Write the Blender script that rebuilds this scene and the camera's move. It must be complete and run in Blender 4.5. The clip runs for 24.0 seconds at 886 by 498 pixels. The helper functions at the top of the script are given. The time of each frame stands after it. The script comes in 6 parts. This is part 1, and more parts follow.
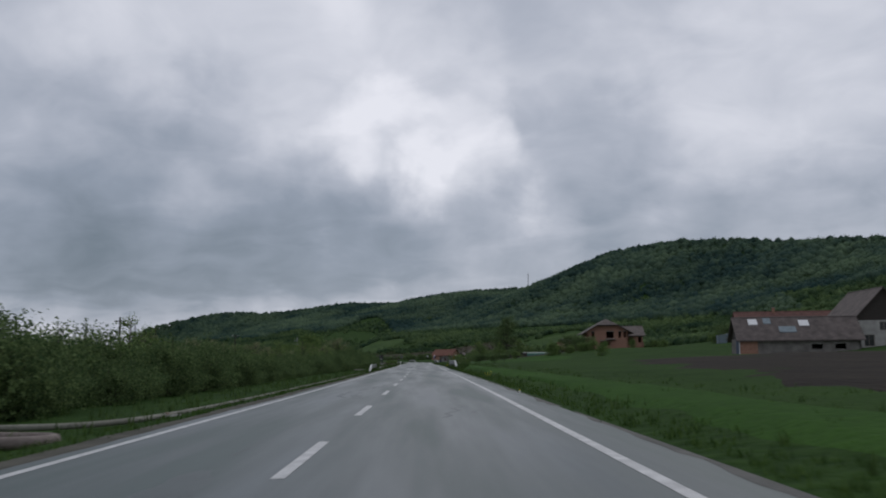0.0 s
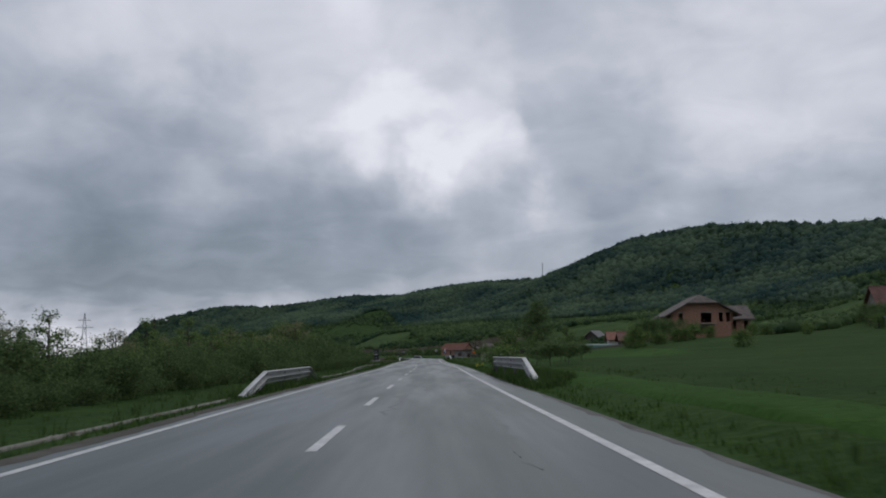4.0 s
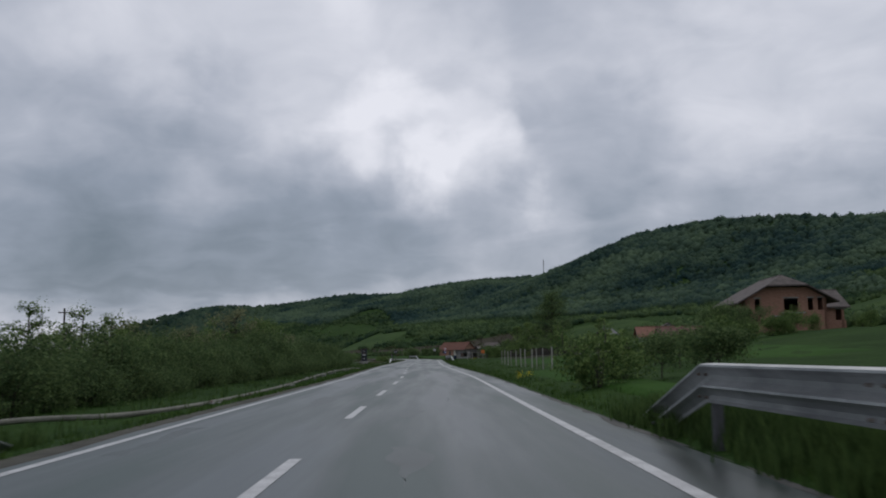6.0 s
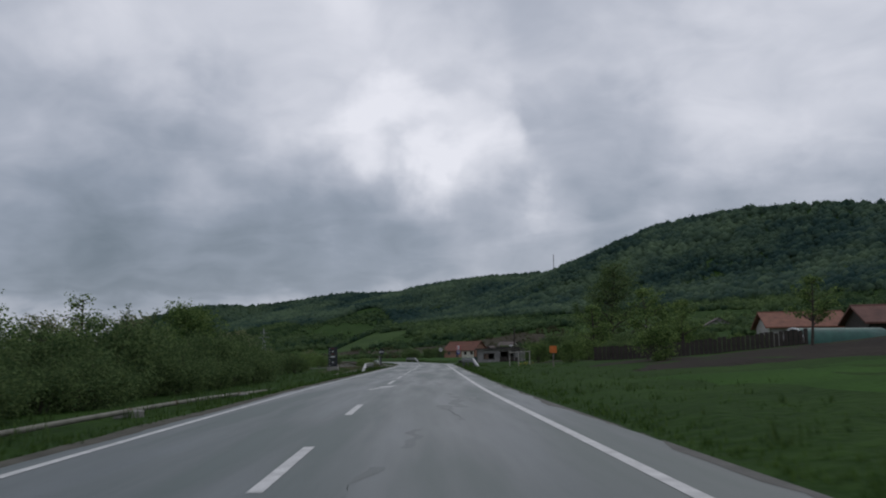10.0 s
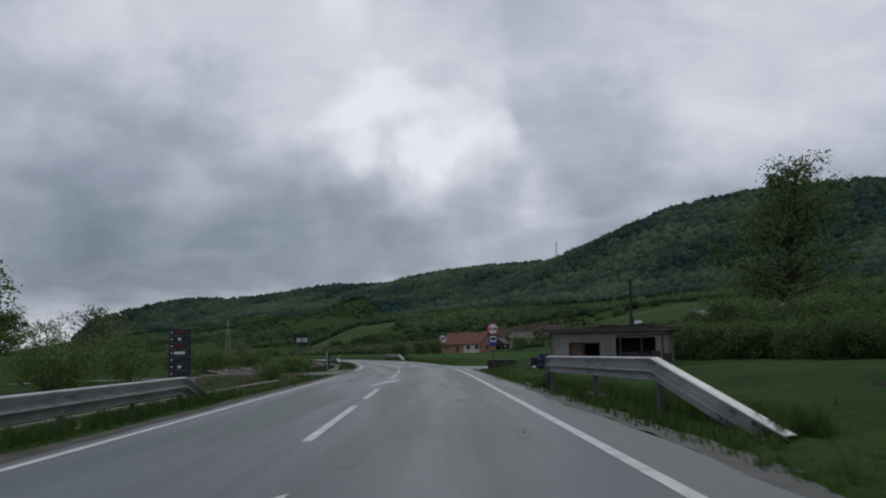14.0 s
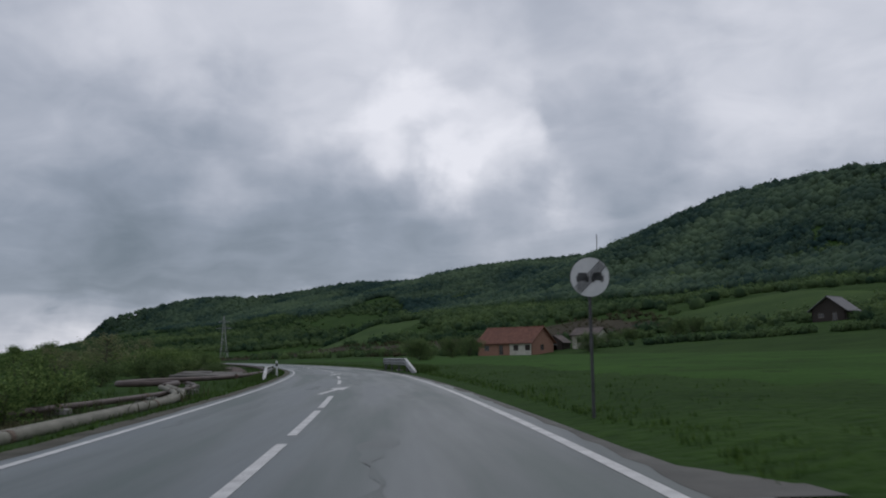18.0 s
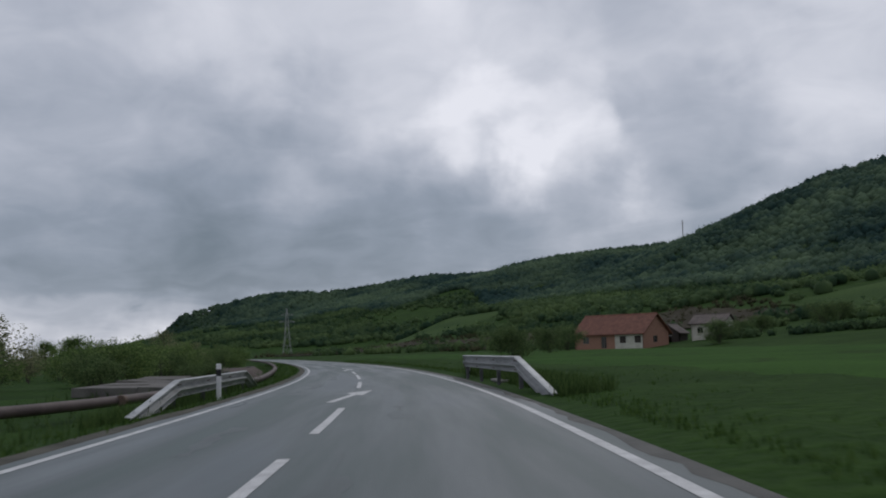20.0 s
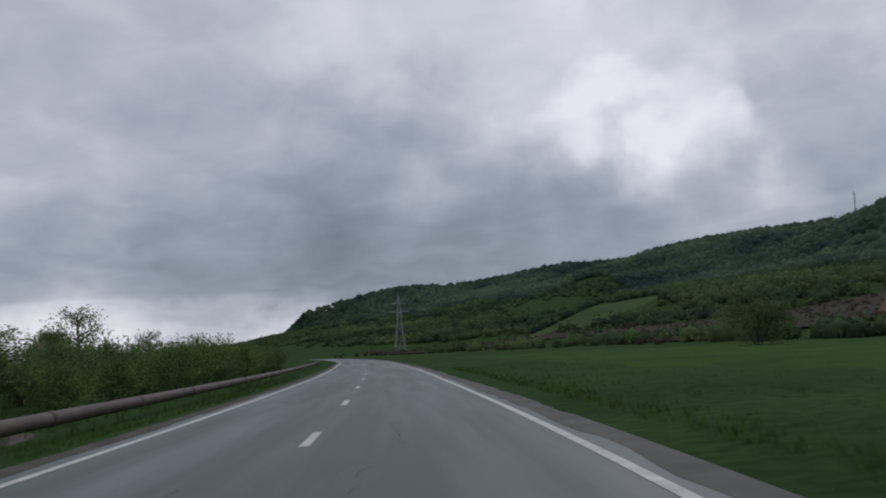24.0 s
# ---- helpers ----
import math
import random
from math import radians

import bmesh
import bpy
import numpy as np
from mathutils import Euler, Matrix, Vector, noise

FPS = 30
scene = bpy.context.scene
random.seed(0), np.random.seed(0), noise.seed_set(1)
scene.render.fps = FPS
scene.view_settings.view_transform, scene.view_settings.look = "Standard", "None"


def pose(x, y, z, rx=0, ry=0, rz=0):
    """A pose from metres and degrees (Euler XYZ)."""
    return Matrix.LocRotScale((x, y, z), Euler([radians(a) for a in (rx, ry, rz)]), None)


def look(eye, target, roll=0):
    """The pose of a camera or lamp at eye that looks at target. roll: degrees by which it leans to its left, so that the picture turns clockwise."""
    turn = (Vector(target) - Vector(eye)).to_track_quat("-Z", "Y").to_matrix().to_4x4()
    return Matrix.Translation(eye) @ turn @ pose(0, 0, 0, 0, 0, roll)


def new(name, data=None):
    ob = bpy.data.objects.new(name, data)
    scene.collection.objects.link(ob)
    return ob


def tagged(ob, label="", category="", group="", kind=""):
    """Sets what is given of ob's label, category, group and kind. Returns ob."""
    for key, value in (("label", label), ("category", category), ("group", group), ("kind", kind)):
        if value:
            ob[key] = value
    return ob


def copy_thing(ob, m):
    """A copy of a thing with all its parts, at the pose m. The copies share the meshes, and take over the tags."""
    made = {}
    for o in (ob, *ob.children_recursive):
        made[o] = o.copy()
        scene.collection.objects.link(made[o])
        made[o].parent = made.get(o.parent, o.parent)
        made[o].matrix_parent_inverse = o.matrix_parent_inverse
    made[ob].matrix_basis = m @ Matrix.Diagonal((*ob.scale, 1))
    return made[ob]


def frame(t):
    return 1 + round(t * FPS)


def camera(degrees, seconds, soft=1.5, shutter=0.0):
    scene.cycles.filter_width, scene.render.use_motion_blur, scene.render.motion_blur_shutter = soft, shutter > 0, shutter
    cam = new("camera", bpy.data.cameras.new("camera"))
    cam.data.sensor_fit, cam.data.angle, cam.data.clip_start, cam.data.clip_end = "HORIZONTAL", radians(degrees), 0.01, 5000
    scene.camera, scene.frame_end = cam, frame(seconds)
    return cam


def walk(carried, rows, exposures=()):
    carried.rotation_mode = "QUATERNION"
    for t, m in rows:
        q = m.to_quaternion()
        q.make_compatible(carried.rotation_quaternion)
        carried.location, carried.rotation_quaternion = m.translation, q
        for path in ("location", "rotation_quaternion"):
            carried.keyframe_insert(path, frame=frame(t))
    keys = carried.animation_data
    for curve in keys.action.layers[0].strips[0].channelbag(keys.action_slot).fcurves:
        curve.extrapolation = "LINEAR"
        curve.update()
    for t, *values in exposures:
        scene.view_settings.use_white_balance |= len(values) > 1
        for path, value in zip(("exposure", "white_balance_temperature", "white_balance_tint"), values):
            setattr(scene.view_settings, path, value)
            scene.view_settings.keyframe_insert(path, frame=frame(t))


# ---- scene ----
FOV, EYE = 50.0, 1.085
cam = camera(FOV, 24.0, soft=1.9, shutter=0.22)
# seconds, x, y, yaw, pitch, roll of the car-borne camera
ROWS = [
    (0.0, 0.00, 0.00, -1.21, 6.62, -0.56),
    (0.5, 0.16, 9.13, -0.82, 6.67, -1.05),
    (1.0, 0.13, 18.19, -0.81, 6.66, -1.19),
    (1.5, 0.17, 26.93, -0.90, 6.53, -1.02),
    (2.0, 0.19, 35.30, -0.94, 6.38, -0.71),
    (2.5, 0.18, 43.52, -1.00, 6.37, -0.71),
    (3.0, 0.13, 51.86, -0.97, 6.35, -0.65),
    (3.5, 0.12, 60.32, -0.89, 6.34, -0.66),
    (4.0, 0.10, 68.93, -0.74, 6.34, -0.74),
    (4.5, 0.14, 77.69, -0.56, 6.31, -0.80),
    (5.0, 0.11, 86.63, -0.67, 6.22, -0.66),
    (5.5, 0.10, 95.36, -0.77, 6.20, -0.82),
    (6.0, 0.09, 104.02, -0.90, 6.35, -0.93),
    (6.5, 0.19, 112.51, -1.01, 6.19, -0.90),
    (7.0, 0.28, 120.81, -0.69, 6.37, -0.85),
    (7.5, 0.28, 129.32, -0.76, 6.40, -0.71),
    (8.0, 0.26, 138.13, -0.74, 6.40, -0.86),
    (8.5, 0.22, 147.21, -0.89, 6.31, -0.95),
    (9.0, 0.11, 156.17, -0.96, 6.40, -0.94),
    (9.5, -0.06, 164.95, -0.94, 6.38, -0.90),
    (10.0, -0.30, 173.82, -0.80, 6.46, -0.99),
    (10.5, -0.45, 182.93, -0.63, 6.36, -1.00),
    (11.0, -0.49, 192.17, -0.70, 6.28, -0.90),
    (11.5, -0.52, 201.56, -0.76, 6.21, -0.89),
    (12.0, -0.51, 211.10, -0.67, 6.16, -1.01),
    (12.5, -0.47, 220.81, -0.51, 6.14, -1.18),
    (13.0, -0.46, 230.69, -0.74, 6.23, -1.18),
    (13.5, -0.44, 240.42, -1.03, 6.29, -1.10),
    (14.0, -0.39, 249.85, -1.24, 6.18, -1.12),
    (14.5, -0.30, 258.90, -1.28, 6.28, -0.97),
    (15.0, -0.27, 267.86, -1.38, 6.33, -1.09),
    (15.5, -0.26, 276.87, -1.44, 6.39, -0.82),
    (16.0, -0.26, 285.66, -1.42, 6.54, -0.46),
    (16.5, -0.35, 294.34, -1.11, 6.39, -0.68),
    (17.0, -0.41, 302.90, -0.66, 6.29, -0.84),
    (17.5, -0.59, 311.30, -0.11, 6.32, -0.88),
    (18.0, -0.86, 319.63, 0.49, 6.34, -1.09),
    (18.5, -1.32, 328.01, 1.70, 6.28, -1.28),
    (19.0, -1.95, 336.48, 2.99, 6.24, -1.25),
    (19.5, -2.69, 345.04, 4.05, 6.19, -1.26),
    (20.0, -3.51, 353.61, 4.97, 6.11, -1.42),
    (20.5, -4.43, 362.10, 5.88, 6.02, -1.65),
    (21.0, -5.52, 370.46, 6.71, 5.99, -1.68),
    (21.5, -6.72, 378.83, 7.62, 6.01, -1.82),
    (22.0, -8.14, 387.20, 8.74, 5.96, -1.82),
    (22.5, -9.70, 395.79, 9.78, 5.90, -1.68),
    (23.0, -11.51, 404.37, 10.87, 5.86, -1.90),
    (23.5, -13.41, 413.09, 11.79, 6.01, -1.83),
    (24.0, -15.49, 421.56, 12.64, 6.07, -2.18),
]
walk(cam, [(t, pose(x, y, EYE, 90 + pitch, 0, yaw) @ pose(0, 0, 0, 0, 0, roll)) for t, x, y, yaw, pitch, roll in ROWS])

# ---- light ----
world = bpy.data.worlds.new("overcast_sky")
scene.world = world
world.use_nodes = True
SUN_EL, SUN_AZ = 48.0, 20.0


def build_sky():
    """Heavy rain clouds over a thin clear sky: billows on a flat layer, a darker bank and brighter breaks."""
    nt = world.node_tree
    n, l = nt.nodes, nt.links
    n.clear()
    out, bg = n.new("ShaderNodeOutputWorld"), n.new("ShaderNodeBackground")
    bg.inputs[1].default_value = 1.0
    l.new(bg.outputs[0], out.inputs[0])
    sky = n.new("ShaderNodeTexSky")
    sky.sky_type, sky.sun_disc = "NISHITA", False
    sky.sun_elevation, sky.sun_rotation = radians(SUN_EL), radians(SUN_AZ)
    dim = n.new("ShaderNodeVectorMath")
    dim.operation = "SCALE"
    dim.inputs["Scale"].default_value = 0.08
    l.new(sky.outputs[0], dim.inputs[0])
    tc = n.new("ShaderNodeTexCoord")
    sep = n.new("ShaderNodeSeparateXYZ")
    l.new(tc.outputs["Generated"], sep.inputs[0])

    def math_node(op, a, b=None, c=None):
        m = n.new("ShaderNodeMath")
        m.operation = op
        for i, v in enumerate((a, b, c)):
            if v is None:
                continue
            if isinstance(v, (int, float)):
                m.inputs[i].default_value = v
            else:
                l.new(v, m.inputs[i])
        return m.outputs[0]

    up = math_node("MAXIMUM", sep.outputs[2], 0.0)
    lift = math_node("ADD", up, 0.30)
    comb = n.new("ShaderNodeCombineXYZ")
    l.new(math_node("DIVIDE", sep.outputs[0], lift), comb.inputs[0])
    l.new(math_node("DIVIDE", sep.outputs[1], lift), comb.inputs[1])
    comb.inputs[2].default_value = 3.7

    def billow(scale, detail, rough, warp):
        t = n.new("ShaderNodeTexNoise")
        t.inputs["Scale"].default_value = scale
        t.inputs["Detail"].default_value = detail
        t.inputs["Roughness"].default_value = rough
        t.inputs["Distortion"].default_value = warp
        l.new(comb.outputs[0], t.inputs["Vector"])
        return t.outputs[0]

    big, fine = billow(2.2, 5, 0.5, 0.5), billow(6.0, 4, 0.5, 0.5)
    value = math_node("ADD", math_node("MULTIPLY", math_node("SUBTRACT", big, 0.5), 0.20), math_node("MULTIPLY", math_node("SUBTRACT", fine, 0.5), 0.33))

    ragged = n.new("ShaderNodeTexNoise")
    ragged.inputs["Scale"].default_value = 7.0
    ragged.inputs["Detail"].default_value = 5.0
    l.new(tc.outputs["Generated"], ragged.inputs["Vector"])
    centred = n.new("ShaderNodeVectorMath")
    centred.operation = "SUBTRACT"
    l.new(ragged.outputs["Color"], centred.inputs[0])
    centred.inputs[1].default_value = (0.5, 0.5, 0.5)
    shift = n.new("ShaderNodeVectorMath")
    shift.operation = "MULTIPLY_ADD"
    l.new(centred.outputs[0], shift.inputs[0])
    shift.inputs[1].default_value = (0.32, 0.32, 0.24)
    l.new(tc.outputs["Generated"], shift.inputs[2])
    unit = n.new("ShaderNodeVectorMath")
    unit.operation = "NORMALIZE"
    l.new(shift.outputs[0], unit.inputs[0])

    def cloud_mass(az, el, size, amount):
        """A broad mass of thinner (amount > 0) or thicker cloud round one direction."""
        d = (math.sin(radians(az)) * math.cos(radians(el)), math.cos(radians(az)) * math.cos(radians(el)), math.sin(radians(el)))
        dot = n.new("ShaderNodeVectorMath")
        dot.operation = "DOT_PRODUCT"
        dot.inputs[1].default_value = d
        l.new(unit.outputs[0], dot.inputs[0])
        r = n.new("ShaderNodeMapRange")
        r.interpolation_type = "SMOOTHERSTEP"
        r.inputs["From Min"].default_value = math.cos(radians(size))
        r.inputs["From Max"].default_value = 1.0
        r.inputs["To Min"].default_value = 0.0
        r.inputs["To Max"].default_value = amount
        l.new(dot.outputs["Value"], r.inputs["Value"])
        return r.outputs["Result"]

    for az, el, size, amount in MASSES:
        value = math_node("ADD", value, cloud_mass(az, el, size, amount))
    # a darker shelf of cloud low over the hills
    rise = n.new("ShaderNodeSeparateXYZ")
    l.new(unit.outputs[0], rise.inputs[0])
    for lo, hi, deep in ((0.02, 0.085, -0.20), (0.085, 0.21, 0.20)):
        shelf = n.new("ShaderNodeMapRange")
        shelf.interpolation_type = "SMOOTHSTEP"
        for k, v in (("From Min", lo), ("From Max", hi), ("To Min", 0.0), ("To Max", deep)):
            shelf.inputs[k].default_value = v
        l.new(rise.outputs[2], shelf.inputs["Value"])
        value = math_node("ADD", value, shelf.outputs["Result"])
    # the clouds open towards a pale strip over the low land
    strip = n.new("ShaderNodeMapRange")
    strip.interpolation_type = "SMOOTHSTEP"
    for k, v in (("From Min", 0.074), ("From Max", 0.046), ("To Min", 0.0), ("To Max", 0.26)):
        strip.inputs[k].default_value = v
    l.new(math_node("ADD", up, math_node("MULTIPLY", math_node("SUBTRACT", fine, 0.5), 0.075)), strip.inputs["Value"])
    value = math_node("ADD", value, strip.outputs["Result"])
    ramp = n.new("ShaderNodeValToRGB")
    e = ramp.color_ramp.elements
    e[0].position, e[0].color = 0.12, (0.142, 0.178, 0.222, 1)
    e[1].position, e[1].color = 0.97, (0.80, 0.808, 0.878, 1)
    for p, c in ((0.40, (0.270, 0.310, 0.382)), (0.62, (0.430, 0.461, 0.540))):
        el_ = e.new(p)
        el_.color = (*c, 1)
    l.new(math_node("ADD", value, 0.665), ramp.inputs[0])
    mix = n.new("ShaderNodeMixRGB")
    mix.inputs[0].default_value = 0.94
    l.new(dim.outputs[0], mix.inputs[1])
    l.new(ramp.outputs[0], mix.inputs[2])
    l.new(mix.outputs[0], bg.inputs[0])


MASSES = [(-0.8, 12.6, 5.6, 0.15), (-3.8, 13.8, 3.6, 0.09), (2.6, 10.8, 4.2, 0.13), (0.5, 9.0, 3.2, 0.06), (1.2, 15.8, 4.2, 0.08), (3.5, 8.0, 6.5, 0.07), (22, 18, 10, 0.11), (17, 13, 6, 0.04), (11, 10.5, 5.5, -0.07), (6.8, 14.6, 3.2, -0.06),
          (-10.5, 19, 12, 0.11), (-1.5, 20, 8, 0.05), (-14, 7.0, 11, -0.17), (-23, 9.5, 11, -0.12), (-2, 5.2, 6.5, -0.10), (-32, 15, 13, -0.04), (8, 20, 5, -0.03)]
build_sky()
sun = new("sun", bpy.data.lights.new("sun", "SUN"))
sun.data.energy, sun.data.angle, sun.data.color = 0.5, radians(25), (1.0, 0.96, 0.9)
sun.matrix_world = look((0, 0, 50), (-math.sin(radians(SUN_AZ)) * 50, -math.cos(radians(SUN_AZ)) * 50, 50 - 50 * math.tan(radians(SUN_EL))))


# ---- materials ----
def material(name, dark, light, rough=0.8, scale=3.0, fine=40.0, bump=0.3, spec=0.3, metal=0.0, mix_fine=0.35, obj_var=0.0, island=0.0, stretch=None, bump_dist=0.02, span=(0.32, 0.68), wet=None, along=False):
    """A two-scale noise material on object coordinates: broad stains, fine grain and relief."""
    m = bpy.data.materials.new(name)
    m.use_nodes = True
    nt = m.node_tree
    n, l = nt.nodes, nt.links
    b = n["Principled BSDF"]
    b.inputs["Roughness"].default_value = rough
    b.inputs["Metallic"].default_value = metal
    b.inputs["Specular IOR Level"].default_value = spec
    tc = n.new("ShaderNodeTexCoord")
    vec = tc.outputs["Object"]
    if along:
        way = n.new("ShaderNodeAttribute")
        way.attribute_name = "along"
        vec = way.outputs["Vector"]
    if stretch:
        mp = n.new("ShaderNodeMapping")
        mp.inputs["Scale"].default_value = stretch
        l.new(vec, mp.inputs[0])
        vec = mp.outputs[0]
    a, c = n.new("ShaderNodeTexNoise"), n.new("ShaderNodeTexNoise")
    for t, s, d in ((a, scale, 4), (c, fine, 3)):
        t.inputs["Scale"].default_value = s
        t.inputs["Detail"].default_value = d
        l.new(vec, t.inputs["Vector"])
    f = n.new("ShaderNodeMath")
    f.operation = "MULTIPLY_ADD"
    l.new(c.outputs[0], f.inputs[0])
    f.inputs[1].default_value = mix_fine
    g = n.new("ShaderNodeMath")
    g.operation = "MULTIPLY"
    l.new(a.outputs[0], g.inputs[0])
    g.inputs[1].default_value = 1 - mix_fine
    l.new(g.outputs[0], f.inputs[2])
    last = f.outputs[0]
    if obj_var or island:
        if island:
            src = n.new("ShaderNodeNewGeometry").outputs["Random Per Island"]
        else:
            src = n.new("ShaderNodeObjectInfo").outputs["Random"]
        v = n.new("ShaderNodeMath")
        v.operation = "MULTIPLY_ADD"
        l.new(src, v.inputs[0])
        amount = obj_var or island
        v.inputs[1].default_value = amount
        w = n.new("ShaderNodeMath")
        w.operation = "SUBTRACT"
        l.new(last, w.inputs[0])
        w.inputs[1].default_value = amount / 2
        l.new(w.outputs[0], v.inputs[2])
        last = v.outputs[0]
    r = n.new("ShaderNodeValToRGB")
    r.color_ramp.elements[0].position, r.color_ramp.elements[0].color = span[0], (*dark, 1)
    r.color_ramp.elements[1].position, r.color_ramp.elements[1].color = span[1], (*light, 1)
    l.new(last, r.inputs[0])
    l.new(r.outputs[0], b.inputs["Base Color"])
    if wet:
        q = n.new("ShaderNodeMapRange")
        for k, v in (("From Min", 0.38), ("From Max", 0.62), ("To Min", wet[0]), ("To Max", wet[1])):
            q.inputs[k].default_value = v
        l.new(a.outputs[0], q.inputs["Value"])
        l.new(q.outputs[0], b.inputs["Roughness"])
    if bump:
        bp = n.new("ShaderNodeBump")
        bp.inputs["Strength"].default_value = bump
        bp.inputs["Distance"].default_value = bump_dist
        l.new(c.outputs[0], bp.inputs["Height"])
        l.new(bp.outputs[0], b.inputs["Normal"])
    return m


def leafy(name, dark, light, island=0.5, scale=0.5, fine=6.0, span=(0.32, 0.68)):
    m = material(name, dark, light, rough=0.85, scale=scale, fine=fine, bump=0, spec=0.04, island=island, span=span)
    b = m.node_tree.nodes["Principled BSDF"]
    n, l = m.node_tree.nodes, m.node_tree.links
    thin, mix, out = n.new("ShaderNodeBsdfTranslucent"), n.new("ShaderNodeMixShader"), n["Material Output"]
    l.new(b.inputs["Base Color"].links[0].from_socket, thin.inputs[0])
    mix.inputs[0].default_value = 0.38
    l.new(b.outputs[0], mix.inputs[1])
    l.new(thin.outputs[0], mix.inputs[2])
    l.new(mix.outputs[0], out.inputs[0])
    return m


M_ASPHALT = material("wet_worn_asphalt", (0.0110, 0.0205, 0.0190), (0.0420, 0.0700, 0.0650), rough=0.40, scale=0.5, fine=60, bump=0.35, spec=0.5, mix_fine=0.22, stretch=(1.6, 0.10, 1), bump_dist=0.006, span=(0.38, 0.62), wet=(0.28, 0.52), along=True)
M_SIDE = material("side_road_asphalt", (0.0110, 0.0205, 0.0190), (0.0420, 0.0700, 0.0650), rough=0.40, scale=0.5, fine=60, bump=0.35, spec=0.5, mix_fine=0.22, stretch=(0.4, 1.2, 1), bump_dist=0.006, span=(0.38, 0.62), wet=(0.28, 0.52))
M_OLD = material("patched_asphalt", (0.013, 0.0225, 0.021), (0.038, 0.061, 0.057), rough=0.40, scale=0.9, fine=70, bump=0.5, spec=0.45, bump_dist=0.008)
M_SHOULDER = material("gritty_shoulder", (0.050, 0.051, 0.047), (0.120, 0.118, 0.108), rough=0.75, scale=1.2, fine=45, bump=0.8, spec=0.3, bump_dist=0.015)
M_DIRT = material("dry_tan_verge_dirt", (0.046, 0.045, 0.036), (0.110, 0.106, 0.086), rough=0.85, scale=1.2, fine=30, bump=0.8, spec=0.15, bump_dist=0.02)
M_DRYGRASS = material("dull_weedy_ground", (0.026, 0.030, 0.013), (0.082, 0.076, 0.040), rough=0.95, scale=0.5, fine=6.0, bump=1.0, spec=0.05, mix_fine=0.5, bump_dist=0.06)
M_RUBBLE = material("pinkish_rubble", (0.066, 0.052, 0.047), (0.165, 0.138, 0.126), rough=0.95, scale=1.4, fine=14, bump=1.0, spec=0.1, bump_dist=0.05)
M_MOSS = material("mossy_dark_concrete", (0.022, 0.028, 0.020), (0.068, 0.072, 0.056), rough=0.9, scale=1.6, fine=18, bump=0.6)
M_SLAB = material("dirty_concrete_slab", (0.066, 0.062, 0.057), (0.155, 0.146, 0.134), rough=0.9, scale=1.1, fine=16, bump=0.6, obj_var=0.3)
M_TRACK = material("muddy_track", (0.075, 0.073, 0.064), (0.185, 0.178, 0.160), rough=0.8, scale=0.8, fine=18, bump=0.8, bump_dist=0.03)
M_PAINT = material("worn_white_paint", (0.30, 0.30, 0.30), (0.70, 0.70, 0.69), rough=0.5, scale=3.0, fine=50, bump=0.2, mix_fine=0.5, bump_dist=0.004)
M_GROUND = material("rough_grass", (0.0130, 0.034, 0.0075), (0.038, 0.079, 0.016), rough=0.95, scale=0.16, fine=3.2, bump=1.0, spec=0.05, mix_fine=0.5, bump_dist=0.12)
M_MEADOW = material("lush_meadow_grass", (0.019, 0.052, 0.009), (0.045, 0.106, 0.018), rough=0.95, scale=0.12, fine=5.0, bump=0.9, spec=0.05, mix_fine=0.45, bump_dist=0.08)
M_HAY = material("pale_hill_pasture", (0.026, 0.056, 0.016), (0.056, 0.098, 0.027), rough=0.95, scale=0.05, fine=1.2, bump=0.6, spec=0.05, bump_dist=0.2)
M_VINE = material("weedy_brown_vineyard_soil", (0.030, 0.026, 0.020), (0.066, 0.060, 0.040), rough=0.95, scale=0.09, fine=1.6, bump=1.0, spec=0.05, mix_fine=0.45, bump_dist=0.2)
M_SOIL = material("ploughed_soil", (0.013, 0.010, 0.0075), (0.032, 0.025, 0.018), rough=0.95, scale=0.4, fine=4.0, bump=1.0, spec=0.1, stretch=(1, 0.25, 1), bump_dist=0.12)
M_BLADE = leafy("grass_blades", (0.028, 0.058, 0.013), (0.084, 0.142, 0.036), 0.6)
M_WEED = leafy("tall_weeds", (0.038, 0.070, 0.022), (0.092, 0.145, 0.046), 0.5)
M_LEAF = leafy("spring_leaves", (0.066, 0.118, 0.040), (0.205, 0.285, 0.096))
M_LEAF_B = leafy("dark_leaves", (0.056, 0.096, 0.040), (0.165, 0.230, 0.092))
M_LEAF_C = leafy("pale_new_leaves", (0.12, 0.14, 0.07), (0.28, 0.29, 0.16))
# the extra blue in the dark end is distance haze put into the leaf colour
M_FOREST = leafy("hazy_far_wood", (0.034, 0.072, 0.064), (0.132, 0.196, 0.114), 0.07, 0.014, 0.07, (0.39, 0.61))
M_SCRUB = leafy("hillside_scrub", (0.034, 0.070, 0.040), (0.134, 0.200, 0.078), 0.10, 0.022, 0.12, (0.38, 0.62))
M_DRYSCRUB = leafy("brown_olive_scrub", (0.040, 0.044, 0.026), (0.115, 0.112, 0.062), 0.2, 0.05, 0.3)
M_BARK = material("grey_brown_bark", (0.035, 0.03, 0.024), (0.10, 0.085, 0.07), rough=0.9, scale=4, fine=30, bump=0.8)
M_ZINC = material("dull_galvanised_steel", (0.22, 0.23, 0.235), (0.46, 0.47, 0.47), rough=0.45, scale=1.6, fine=22, bump=0.2, spec=0.5, metal=0.6)
